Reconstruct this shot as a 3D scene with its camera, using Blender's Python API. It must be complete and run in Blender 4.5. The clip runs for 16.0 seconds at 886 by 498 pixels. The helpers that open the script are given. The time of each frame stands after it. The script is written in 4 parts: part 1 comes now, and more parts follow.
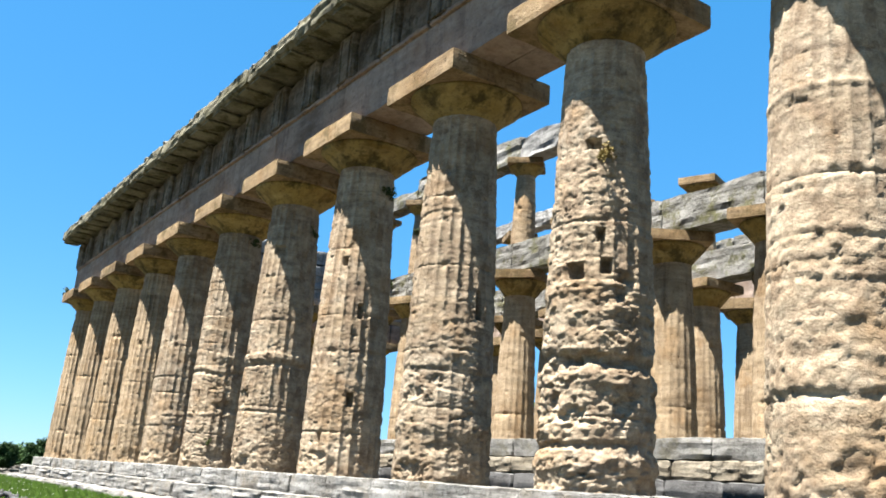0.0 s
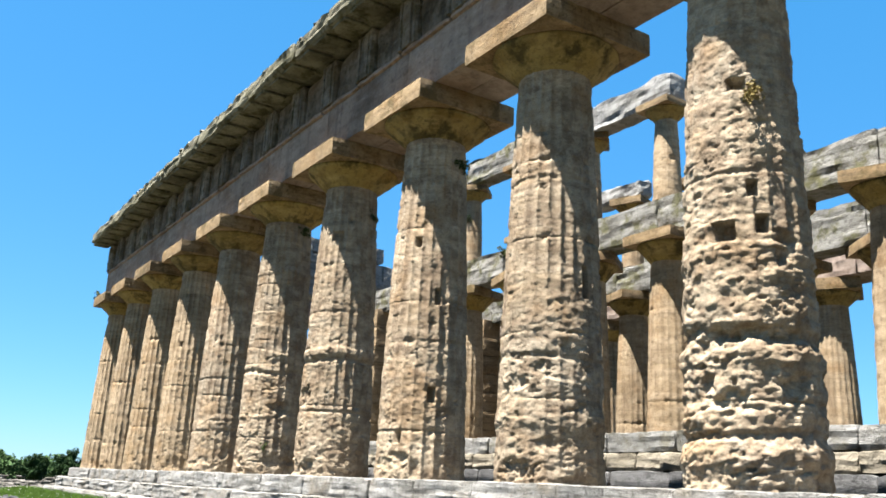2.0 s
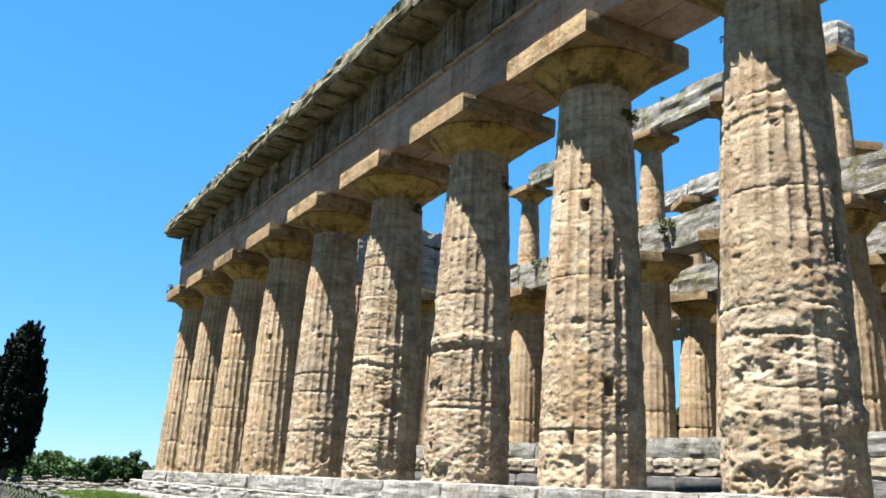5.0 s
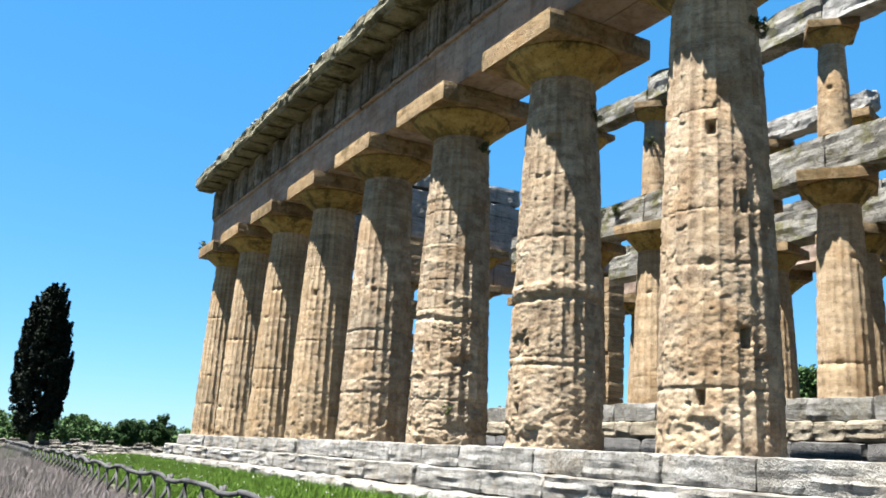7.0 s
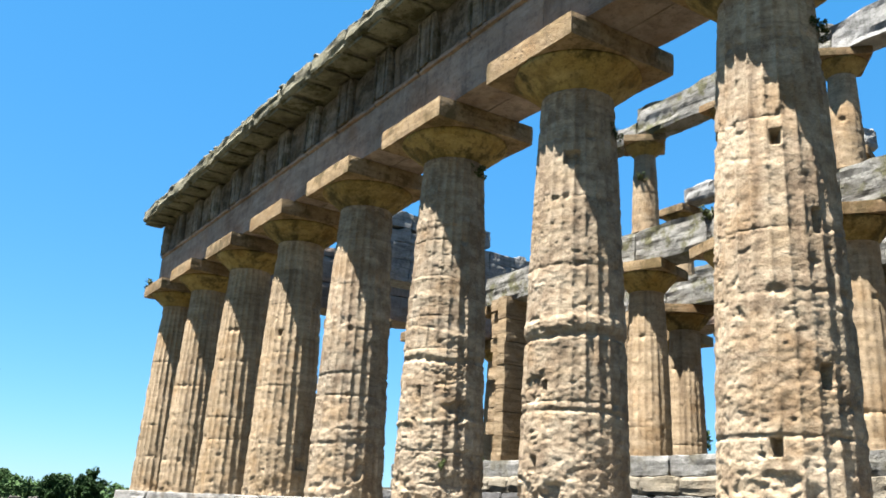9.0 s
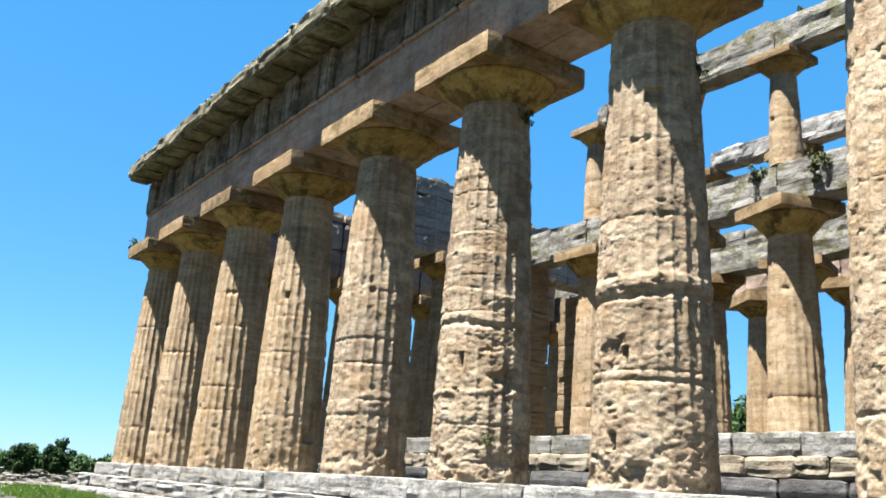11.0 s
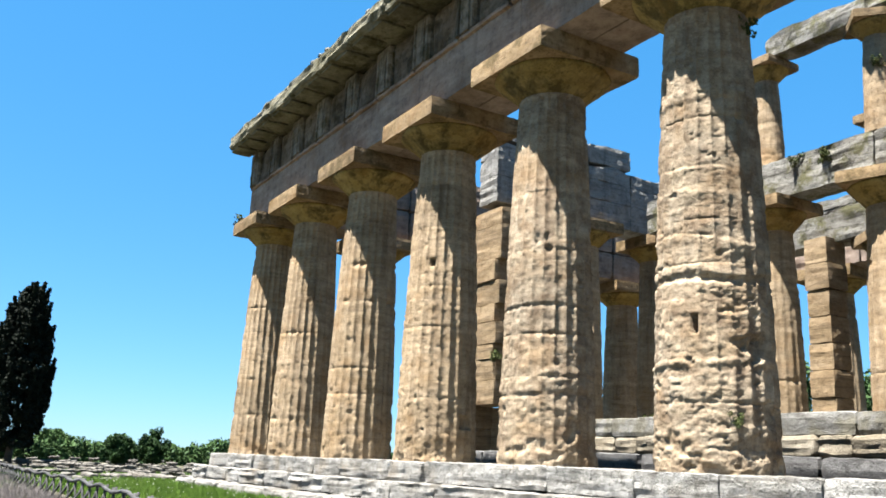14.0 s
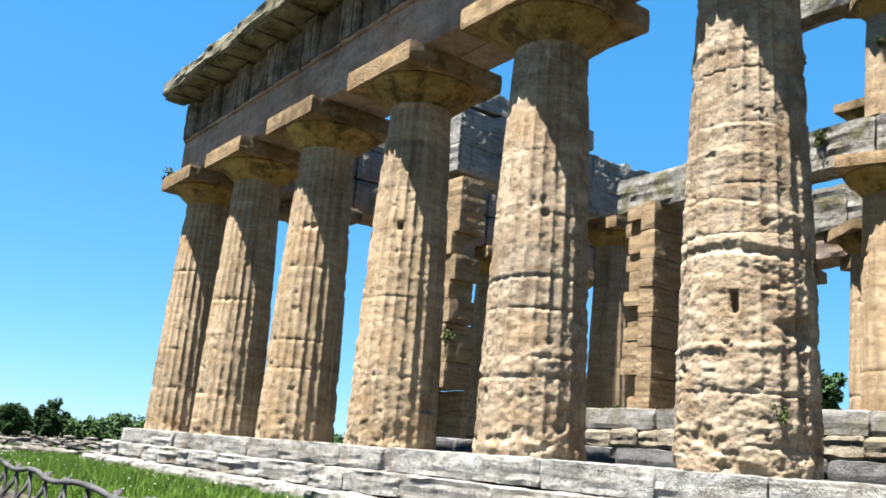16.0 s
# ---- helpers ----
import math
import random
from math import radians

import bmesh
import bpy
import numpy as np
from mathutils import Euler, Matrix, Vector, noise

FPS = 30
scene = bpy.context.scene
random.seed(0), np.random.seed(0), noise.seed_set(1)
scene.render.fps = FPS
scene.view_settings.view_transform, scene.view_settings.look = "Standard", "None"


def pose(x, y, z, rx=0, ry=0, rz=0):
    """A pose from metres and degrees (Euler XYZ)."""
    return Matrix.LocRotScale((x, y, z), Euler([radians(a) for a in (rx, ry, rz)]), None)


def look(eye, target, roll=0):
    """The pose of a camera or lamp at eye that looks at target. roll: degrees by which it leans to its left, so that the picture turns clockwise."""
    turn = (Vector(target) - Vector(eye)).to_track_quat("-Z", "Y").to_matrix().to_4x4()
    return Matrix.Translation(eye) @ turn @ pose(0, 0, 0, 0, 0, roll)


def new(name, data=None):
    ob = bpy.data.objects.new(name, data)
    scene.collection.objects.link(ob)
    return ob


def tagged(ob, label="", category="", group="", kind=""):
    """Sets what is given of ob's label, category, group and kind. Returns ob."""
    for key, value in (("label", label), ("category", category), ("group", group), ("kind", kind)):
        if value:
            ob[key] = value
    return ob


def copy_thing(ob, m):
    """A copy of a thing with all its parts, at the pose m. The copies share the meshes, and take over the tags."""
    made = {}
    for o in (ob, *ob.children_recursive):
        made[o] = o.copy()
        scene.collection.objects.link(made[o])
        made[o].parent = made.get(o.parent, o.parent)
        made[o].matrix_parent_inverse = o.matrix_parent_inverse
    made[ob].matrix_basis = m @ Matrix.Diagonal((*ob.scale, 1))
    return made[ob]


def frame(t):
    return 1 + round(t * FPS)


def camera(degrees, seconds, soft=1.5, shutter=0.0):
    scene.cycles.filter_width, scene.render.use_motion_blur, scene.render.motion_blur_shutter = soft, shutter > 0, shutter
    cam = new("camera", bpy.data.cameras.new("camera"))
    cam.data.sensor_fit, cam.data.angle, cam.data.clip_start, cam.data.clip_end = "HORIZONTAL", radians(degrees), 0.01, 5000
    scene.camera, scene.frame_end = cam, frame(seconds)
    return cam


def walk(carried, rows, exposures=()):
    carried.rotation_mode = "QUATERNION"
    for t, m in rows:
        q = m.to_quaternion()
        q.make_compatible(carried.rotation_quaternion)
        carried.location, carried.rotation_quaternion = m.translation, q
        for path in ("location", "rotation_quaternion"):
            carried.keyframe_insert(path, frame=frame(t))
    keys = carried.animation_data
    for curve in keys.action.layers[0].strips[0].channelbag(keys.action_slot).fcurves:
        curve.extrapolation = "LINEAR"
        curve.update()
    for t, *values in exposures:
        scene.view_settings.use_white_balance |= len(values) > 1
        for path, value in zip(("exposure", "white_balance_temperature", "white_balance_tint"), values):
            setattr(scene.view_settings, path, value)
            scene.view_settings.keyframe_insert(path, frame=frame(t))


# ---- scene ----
cam = camera(53.3, 16.0, soft=1.7)
PATH = [
    (0, (51.459, -10.471, -0.104), (49.844, -9.414, 0.42), 4.3),
    (0.5, (50.782, -10.516, -0.12), (49.108, -9.555, 0.406), 5.9),
    (1, (50.133, -10.531, -0.134), (48.496, -9.487, 0.347), 3.3),
    (1.5, (49.451, -10.532, -0.145), (47.81, -9.52, 0.385), 3.7),
    (2, (48.778, -10.541, -0.154), (47.145, -9.513, 0.37), 2.8),
    (2.5, (48.113, -10.583, -0.153), (46.503, -9.523, 0.377), 2.2),
    (3, (47.465, -10.653, -0.152), (45.843, -9.613, 0.386), 2.2),
    (3.5, (46.803, -10.684, -0.164), (45.216, -9.603, 0.396), 0.5),
    (4, (46.136, -10.699, -0.156), (44.533, -9.627, 0.374), 3.4),
    (4.5, (45.471, -10.746, -0.155), (43.893, -9.63, 0.361), 3.3),
    (5, (44.75, -10.84, -0.159), (43.067, -9.898, 0.368), 3.2),
    (5.2, (44.474, -10.86, -0.162), (42.807, -9.901, 0.388), 3.2),
    (7.3, (41.586, -10.845, -0.171), (39.866, -9.925, 0.272), 3.2),
    (7.5, (41.329, -10.844, -0.172), (39.639, -9.888, 0.308), 3.1),
    (8, (40.699, -10.826, -0.173), (39.056, -9.768, 0.252), 2.8),
    (8.5, (40.043, -10.784, -0.159), (38.39, -9.787, 0.363), 3.9),
    (8.7, (39.781, -10.78, -0.158), (38.154, -9.765, 0.409), 3.2),
    (11, (36.739, -10.905, -0.123), (35.144, -9.816, 0.398), 3.7),
    (11.5, (36.106, -10.89, -0.068), (34.529, -9.758, 0.412), 2.8),
    (12, (35.465, -10.909, -0.027), (33.849, -9.856, 0.499), 2.7),
    (12.5, (34.787, -10.994, -0.037), (33.17, -9.93, 0.466), 1.1),
    (13, (34.103, -11.117, -0.057), (32.425, -10.127, 0.394), 2.0),
    (13.5, (33.418, -11.192, -0.055), (31.79, -10.123, 0.4), 3.4),
    (14, (32.739, -11.216, -0.064), (31.06, -10.24, 0.412), 2.7),
    (14.5, (32.037, -11.201, -0.071), (30.423, -10.102, 0.363), 3.5),
    (15, (31.389, -11.143, -0.075), (29.754, -10.103, 0.419), 5.5),
    (15.5, (30.726, -11.073, -0.086), (29.151, -9.956, 0.435), 5.2),
    (16, (30.087, -11.018, -0.095), (28.51, -9.876, 0.363), 4.8),
]
walk(cam, [(t, look(eye, target, roll)) for t, eye, target, roll in PATH])

# ---------------------------------------------------------------- light
SUN_EL, SUN_DIR = 71.5, (-0.03, -0.9995)
world = bpy.data.worlds.new("world")
scene.world = world
world.use_nodes = True
wn = world.node_tree
sky = wn.nodes.new("ShaderNodeTexSky")
sky.sky_type = "NISHITA"
sky.sun_disc = False
sky.sun_elevation = radians(SUN_EL)
sky.sun_rotation = math.atan2(SUN_DIR[0], SUN_DIR[1])
sky.altitude, sky.air_density, sky.dust_density, sky.ozone_density = 20.0, 1.0, 0.0, 1.5
tint = wn.nodes.new("ShaderNodeMix")
tint.data_type, tint.blend_type = "RGBA", "MULTIPLY"
tint.inputs[0].default_value = 1.0
tint.inputs[7].default_value = (0.42, 0.55, 0.62, 1)
wn.links.new(sky.outputs[0], tint.inputs[6])
azure = wn.nodes.new("ShaderNodeMix")
azure.data_type, azure.blend_type = "RGBA", "ADD"
azure.inputs[0].default_value = 1.0
azure.inputs[7].default_value = (0.0, 1.33, 3.2, 1)
wn.links.new(tint.outputs[2], azure.inputs[6])
wn.links.new(azure.outputs[2], wn.nodes["Background"].inputs[0])
wn.nodes["Background"].inputs[1].default_value = 0.0236
sun_data = bpy.data.lights.new("sun", "SUN")
sun_data.energy, sun_data.angle, sun_data.color = 5.0, radians(0.53), (1.0, 0.98, 0.94)
sun = new("sun", sun_data)
ce = math.cos(radians(SUN_EL))
sun.matrix_world = look((SUN_DIR[0] * ce * 60, SUN_DIR[1] * ce * 60, math.sin(radians(SUN_EL)) * 60), (0, 0, 0))
scene.view_settings.exposure = 2.877


# ---------------------------------------------------------------- noise for shapes
PERM = np.random.RandomState(7).permutation(256)
PERM = np.concatenate([PERM, PERM, PERM])
GRAD = np.random.RandomState(8).normal(size=(256, 3))
GRAD /= np.linalg.norm(GRAD, axis=1)[:, None]


def perlin(p):
    """Smooth noise, about -1 to 1, at points p (n, 3)."""
    i = np.floor(p).astype(int)
    f = p - i
    i &= 255
    u = f * f * f * (f * (f * 6 - 15) + 10)
    out = 0
    for dx in (0, 1):
        for dy in (0, 1):
            for dz in (0, 1):
                g = GRAD[PERM[PERM[PERM[i[:, 0] + dx] + i[:, 1] + dy] + i[:, 2] + dz]]
                dot = g[:, 0] * (f[:, 0] - dx) + g[:, 1] * (f[:, 1] - dy) + g[:, 2] * (f[:, 2] - dz)
                w = (u[:, 0] if dx else 1 - u[:, 0]) * (u[:, 1] if dy else 1 - u[:, 1]) * (u[:, 2] if dz else 1 - u[:, 2])
                out = out + w * dot
    return out * 1.6


def fractal(p, octaves=3):
    total, amp = 0, 1.0
    for n in range(octaves):
        total = total + amp * perlin(p * 2**n + 17.3 * n)
        amp *= 0.5
    return total


# ---------------------------------------------------------------- materials
STONE_SCALE = 0.32  # scales all stone colours down; with the raised exposure this deepens the shade


def stone(name, a, b, c, dark, pit=0.5, grain=9.0, relief=0.5, streak=0.0, lichen=None, beds=0.0, warm=(1.0, 1.0, 1.0), blotch=0.0, spread=(0.94, 1.04), crack=0.35):
    """Weathered limestone: three tones in large patches, dark pores, grain, fine relief; lichen is an optional stain colour."""
    a, b, c, dark = (tuple(STONE_SCALE * v * w for v, w in zip(colour, warm)) for colour in (a, b, c, dark))
    lichen = lichen and tuple(STONE_SCALE * v * w for v, w in zip(lichen, warm))
    m = bpy.data.materials.new(name)
    m.use_nodes = True
    nt = m.node_tree
    N, L = nt.nodes, nt.links
    bsdf = N["Principled BSDF"]
    bsdf.inputs["Roughness"].default_value = 0.92
    bsdf.inputs["Specular IOR Level"].default_value = 0.15
    geo = N.new("ShaderNodeNewGeometry")

    def noise_node(scale, detail=5.0, rough=0.6, stretch=None):
        t = N.new("ShaderNodeTexNoise")
        t.inputs["Scale"].default_value = scale
        t.inputs["Detail"].default_value = detail
        t.inputs["Roughness"].default_value = rough
        if stretch:
            mp = N.new("ShaderNodeMapping")
            mp.inputs["Scale"].default_value = stretch
            L.new(geo.outputs["Position"], mp.inputs["Vector"])
            L.new(mp.outputs[0], t.inputs["Vector"])
        else:
            L.new(geo.outputs["Position"], t.inputs["Vector"])
        return t

    def ramp(src, *stops):
        r = N.new("ShaderNodeValToRGB")
        while len(r.color_ramp.elements) < len(stops):
            r.color_ramp.elements.new(0.5)
        for e, (pos, col) in zip(r.color_ramp.elements, stops):
            e.position, e.color = pos, (*col, 1) if len(col) == 3 else col
        L.new(src, r.inputs[0])
        return r

    def mix(fac, x, y, kind="MIX"):
        n = N.new("ShaderNodeMix")
        n.data_type, n.blend_type = "RGBA", kind
        for sock, value in ((n.inputs[0], fac), (n.inputs[6], x), (n.inputs[7], y)):
            if isinstance(value, (int, float)):
                sock.default_value = value
            elif isinstance(value, tuple):
                sock.default_value = (*value, 1)
            else:
                L.new(value, sock)
        return n.outputs[2]

    big = noise_node(0.55, 4)
    base = ramp(big.outputs[0], (0.32, a), (0.5, b), (0.68, c)).outputs[0]
    layer = noise_node(1.0, 4, 0.65, (0.8, 0.8, 4.5))
    base = mix(ramp(layer.outputs[0], (0.42, (0, 0, 0)), (0.68, (0.7, 0.7, 0.7))).outputs[0], base, tuple(min(1, v * 1.22 + 0.03) for v in b))
    if streak:
        st = noise_node(1.0, 4, 0.6, (3.2, 3.2, 0.35))
        base = mix(ramp(st.outputs[0], (0.5, (0, 0, 0)), (0.72, (streak, streak, streak))).outputs[0], base, dark)
    if beds:
        bd = noise_node(1.0, 5, 0.7, (0.7, 0.7, 8.0))
        base = mix(ramp(bd.outputs[0], (0.38, (beds, beds, beds)), (0.49, (0, 0, 0))).outputs[0], base, dark)
    if lichen:
        li = noise_node(1.7, 6, 0.68)
        base = mix(ramp(li.outputs[0], (0.5, (0, 0, 0)), (0.61, (0.85, 0.85, 0.85))).outputs[0], base, lichen)
    if blotch:
        bl = noise_node(2.6, 7, 0.72, (1.0, 1.0, 1.7))
        base = mix(ramp(bl.outputs[0], (0.36, (blotch, blotch, blotch)), (0.5, (0, 0, 0))).outputs[0], base, tuple(0.45 * p + 0.55 * q for p, q in zip(a, dark)))
        rust = noise_node(0.9, 5, 0.6)
        base = mix(ramp(rust.outputs[0], (0.53, (0, 0, 0)), (0.66, (0.45, 0.45, 0.45))).outputs[0], base, (a[0] * 0.95, a[1] * 0.78, a[2] * 0.58))
    fine = noise_node(grain, 6, 0.7)
    base = mix(ramp(fine.outputs[0], (0.30, (pit, pit, pit)), (0.46, (0, 0, 0))).outputs[0], base, dark)
    vein = noise_node(3.6, 9, 0.68, (1.0, 1.0, 2.1))
    line = ramp(vein.outputs[0], (0.472, (0, 0, 0)), (0.5, (1, 1, 1)), (0.528, (0, 0, 0)))
    part = noise_node(1.4, 3, 0.6)
    where = ramp(part.outputs[0], (0.42, (0, 0, 0)), (0.62, (1, 1, 1)))
    lines = mix(1.0, line.outputs[0], where.outputs[0], "MULTIPLY")
    half = N.new("ShaderNodeMath")
    half.operation = "MULTIPLY"
    half.inputs[1].default_value = crack
    L.new(lines, half.inputs[0])
    base = mix(half.outputs[0], base, tuple(0.25 * p + 0.75 * q for p, q in zip(a, dark)))
    speck = noise_node(grain * 4.5, 3, 0.6)
    base = mix(0.55, base, ramp(speck.outputs[0], (0.3, (0.62, 0.62, 0.62)), (0.62, (1.0, 1.0, 1.0))).outputs[0], "MULTIPLY")
    info = N.new("ShaderNodeObjectInfo")
    rnd = N.new("ShaderNodeMapRange")
    rnd.inputs[3].default_value, rnd.inputs[4].default_value = spread
    L.new(info.outputs["Random"], rnd.inputs[0])
    base = mix(1.0, base, rnd.outputs[0], "MULTIPLY")
    L.new(base, bsdf.inputs["Base Color"])
    add = N.new("ShaderNodeMath")
    add.operation = "ADD"
    L.new(fine.outputs[0], add.inputs[0])
    L.new(speck.outputs[0], add.inputs[1])
    cut = N.new("ShaderNodeMath")
    cut.operation = "MULTIPLY_ADD"
    cut.inputs[1].default_value = -0.55
    L.new(lines, cut.inputs[0])
    L.new(add.outputs[0], cut.inputs[2])
    bump = N.new("ShaderNodeBump")
    bump.inputs["Strength"].default_value = relief
    bump.inputs["Distance"].default_value = 0.05
    L.new(cut.outputs[0], bump.inputs["Height"])
    L.new(bump.outputs[0], bsdf.inputs["Normal"])
    return m


def leafy(name, a, b):
    m = bpy.data.materials.new(name)
    m.use_nodes = True
    nt = m.node_tree
    bsdf = nt.nodes["Principled BSDF"]
    bsdf.inputs["Roughness"].default_value = 0.7
    bsdf.inputs["Specular IOR Level"].default_value = 0.1
    geo = nt.nodes.new("ShaderNodeNewGeometry")
    t = nt.nodes.new("ShaderNodeTexNoise")
    t.inputs["Scale"].default_value = 1.3
    nt.links.new(geo.outputs["Position"], t.inputs["Vector"])
    add = nt.nodes.new("ShaderNodeMath")
    add.operation = "MULTIPLY_ADD"
    add.inputs[1].default_value = 0.5
    nt.links.new(geo.outputs["Random Per Island"], add.inputs[0])
    half = nt.nodes.new("ShaderNodeMath")
    half.operation = "MULTIPLY"
    half.inputs[1].default_value = 0.5
    nt.links.new(t.outputs[0], half.inputs[0])
    nt.links.new(half.outputs[0], add.inputs[2])
    r = nt.nodes.new("ShaderNodeValToRGB")
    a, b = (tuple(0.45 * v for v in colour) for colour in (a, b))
    r.color_ramp.elements[0].position, r.color_ramp.elements[0].color = 0.2, (*a, 1)
    r.color_ramp.elements[1].position, r.color_ramp.elements[1].color = 0.8, (*b, 1)
    nt.links.new(add.outputs[0], r.inputs[0])
    nt.links.new(r.outputs[0], bsdf.inputs["Base Color"])
    return m


TAN = stone("tan_limestone", (0.60, 0.455, 0.29), (0.79, 0.645, 0.455), (0.66, 0.575, 0.445), (0.17, 0.095, 0.06), pit=0.5, grain=7.0, relief=0.38, streak=0.5, beds=0.3, lichen=(0.43, 0.32, 0.215), warm=(1.045, 1.0, 0.95), blotch=0.55, spread=(0.84, 1.1), crack=0.55)
TANF = stone("fluted_limestone", (0.65, 0.47, 0.275), (0.79, 0.60, 0.385), (0.54, 0.385, 0.225), (0.12, 0.065, 0.036), pit=0.55, relief=0.34, streak=0.55, beds=0.22, warm=(1.02, 1.0, 0.97), blotch=0.45, spread=(0.84, 1.1), crack=0.5)
OCHRE = stone("mottled_ochre_stone", (0.50, 0.34, 0.085), (0.64, 0.47, 0.155), (0.34, 0.215, 0.06), (0.06, 0.04, 0.017), pit=0.6, relief=0.5, streak=0.5, lichen=(0.11, 0.09, 0.03), warm=(1.045, 1.0, 0.95), blotch=0.35, spread=(0.84, 1.1))
ABACUS = stone("tan_abacus_stone", (0.49, 0.335, 0.165), (0.64, 0.46, 0.255), (0.36, 0.23, 0.11), (0.09, 0.06, 0.035), pit=0.7, relief=0.6, streak=0.35, beds=0.35, lichen=(0.24, 0.175, 0.07), warm=(1.045, 1.0, 0.95), blotch=0.4, spread=(0.84, 1.1))
BEAM = stone("lichened_beam_stone", (0.36, 0.33, 0.28), (0.54, 0.515, 0.46), (0.23, 0.205, 0.16), (0.06, 0.052, 0.036), pit=0.7, grain=6.0, relief=0.8, beds=0.65, lichen=(0.22, 0.205, 0.075), crack=0.5)
ARCHI = stone("architrave_limestone", (0.50, 0.375, 0.30), (0.63, 0.50, 0.415), (0.38, 0.275, 0.21), (0.08, 0.055, 0.043), pit=0.45, relief=0.4, streak=0.4, warm=(1.045, 1.0, 0.95), blotch=0.45, spread=(0.84, 1.1))
# Stained, and darker than the triglyphs: relief shade of the recessed metopes coloured in.
FRIEZE = stone("stained_shaded_frieze_stone", (0.27, 0.205, 0.14), (0.38, 0.31, 0.235), (0.19, 0.14, 0.09), (0.035, 0.027, 0.018), pit=0.6, grain=5.0, relief=0.6, streak=0.75, lichen=(0.10, 0.08, 0.035), warm=(1.045, 1.0, 0.95), blotch=0.6, spread=(0.84, 1.1))
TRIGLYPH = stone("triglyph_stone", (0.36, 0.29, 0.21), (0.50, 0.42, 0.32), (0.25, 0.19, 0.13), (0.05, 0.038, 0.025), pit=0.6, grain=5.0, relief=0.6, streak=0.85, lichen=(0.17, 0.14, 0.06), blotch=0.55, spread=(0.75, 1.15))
CORNICE = stone("lichened_cornice", (0.29, 0.255, 0.14), (0.46, 0.42, 0.28), (0.16, 0.14, 0.085), (0.035, 0.03, 0.018), pit=0.7, relief=0.7, beds=0.4, lichen=(0.13, 0.115, 0.035))
WHITE = stone("bleached_step_stone", (0.60, 0.56, 0.49), (0.72, 0.69, 0.63), (0.48, 0.435, 0.365), (0.09, 0.075, 0.06), pit=0.75, grain=8.0, relief=0.8, beds=0.6, streak=0.45, blotch=0.4, spread=(0.85, 1.06), crack=0.6)
LEDGESTONE = stone("grey_ledge_stone", (0.38, 0.36, 0.32), (0.50, 0.48, 0.44), (0.30, 0.275, 0.235), (0.08, 0.07, 0.055), pit=0.6, grain=7.0, relief=0.6, beds=0.45, streak=0.35, lichen=(0.33, 0.30, 0.22))
RUBBLE = stone("pale_rubble_stone", (0.40, 0.325, 0.22), (0.50, 0.43, 0.32), (0.32, 0.245, 0.16), (0.10, 0.08, 0.055), pit=0.6, grain=6.0, relief=0.6, beds=0.5, streak=0.3)
GREY = stone("grey_weathered_stone", (0.29, 0.265, 0.225), (0.42, 0.395, 0.345), (0.20, 0.18, 0.145), (0.07, 0.06, 0.045), pit=0.65, grain=6.0, relief=0.6, beds=0.6, lichen=(0.20, 0.185, 0.10))
# Kerb stone coloured dark: the entablature's shade along it is put into the colour.
SHADEKERB = stone("shade_toned_kerb_stone", (0.19, 0.18, 0.17), (0.27, 0.26, 0.25), (0.13, 0.12, 0.11), (0.05, 0.045, 0.04), pit=0.6, grain=6.0, relief=0.6, beds=0.5)
PALE = stone("pale_beam_stone", (0.50, 0.475, 0.43), (0.62, 0.60, 0.56), (0.38, 0.355, 0.31), (0.09, 0.08, 0.065), pit=0.6, grain=5.0, relief=0.7, streak=0.45, beds=0.4)
WALL = stone("cella_block_stone", (0.49, 0.35, 0.20), (0.60, 0.45, 0.275), (0.40, 0.285, 0.165), (0.08, 0.055, 0.03), pit=0.5, grain=7.0, relief=0.5, beds=0.4, warm=(1.045, 1.0, 0.95), blotch=0.4, spread=(0.84, 1.1))
PAVE = stone("pavement_stone", (0.24, 0.21, 0.15), (0.30, 0.27, 0.2), (0.2, 0.18, 0.12), (0.10, 0.085, 0.06), pit=0.4, grain=5.0)
RUIN = stone("ruin_rubble", (0.24, 0.21, 0.17), (0.33, 0.30, 0.255), (0.16, 0.135, 0.105), (0.04, 0.034, 0.027), pit=0.7, grain=3.0, beds=0.5)
EARTH = stone("dry_earth", (0.13, 0.12, 0.065), (0.17, 0.15, 0.09), (0.10, 0.125, 0.04), (0.07, 0.07, 0.03), pit=0.4, grain=4.0)
WOOD = stone("grey_pole_wood", (0.06, 0.058, 0.056), (0.125, 0.122, 0.12), (0.036, 0.034, 0.033), (0.03, 0.028, 0.025), pit=0.6, grain=14.0, relief=0.3)
GRASS = leafy("grass_blades", (0.055, 0.135, 0.014), (0.21, 0.34, 0.05))
DRYGRASS = leafy("dry_flower_stems", (0.22, 0.20, 0.15), (0.40, 0.34, 0.35))
LEAF = leafy("shrub_leaves", (0.010, 0.034, 0.009), (0.042, 0.095, 0.02))
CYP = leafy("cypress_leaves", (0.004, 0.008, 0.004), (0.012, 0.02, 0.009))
FARLEAF = leafy("far_wood_leaves", (0.035, 0.08, 0.025), (0.09, 0.16, 0.045))
BARK = stone("bark", (0.10, 0.08, 0.06), (0.14, 0.115, 0.09), (0.08, 0.065, 0.05), (0.03, 0.025, 0.02), grain=14.0)


# ---------------------------------------------------------------- mesh tools
def mesh_of(name, verts, faces, material, smooth=False):
    me = bpy.data.meshes.new(name)
    me.from_pydata([tuple(v) for v in np.asarray(verts).tolist()], [], faces)
    me.materials.append(material)
    if smooth:
        me.polygons.foreach_set("use_smooth", [True] * len(me.polygons))
    me.update()
    return me


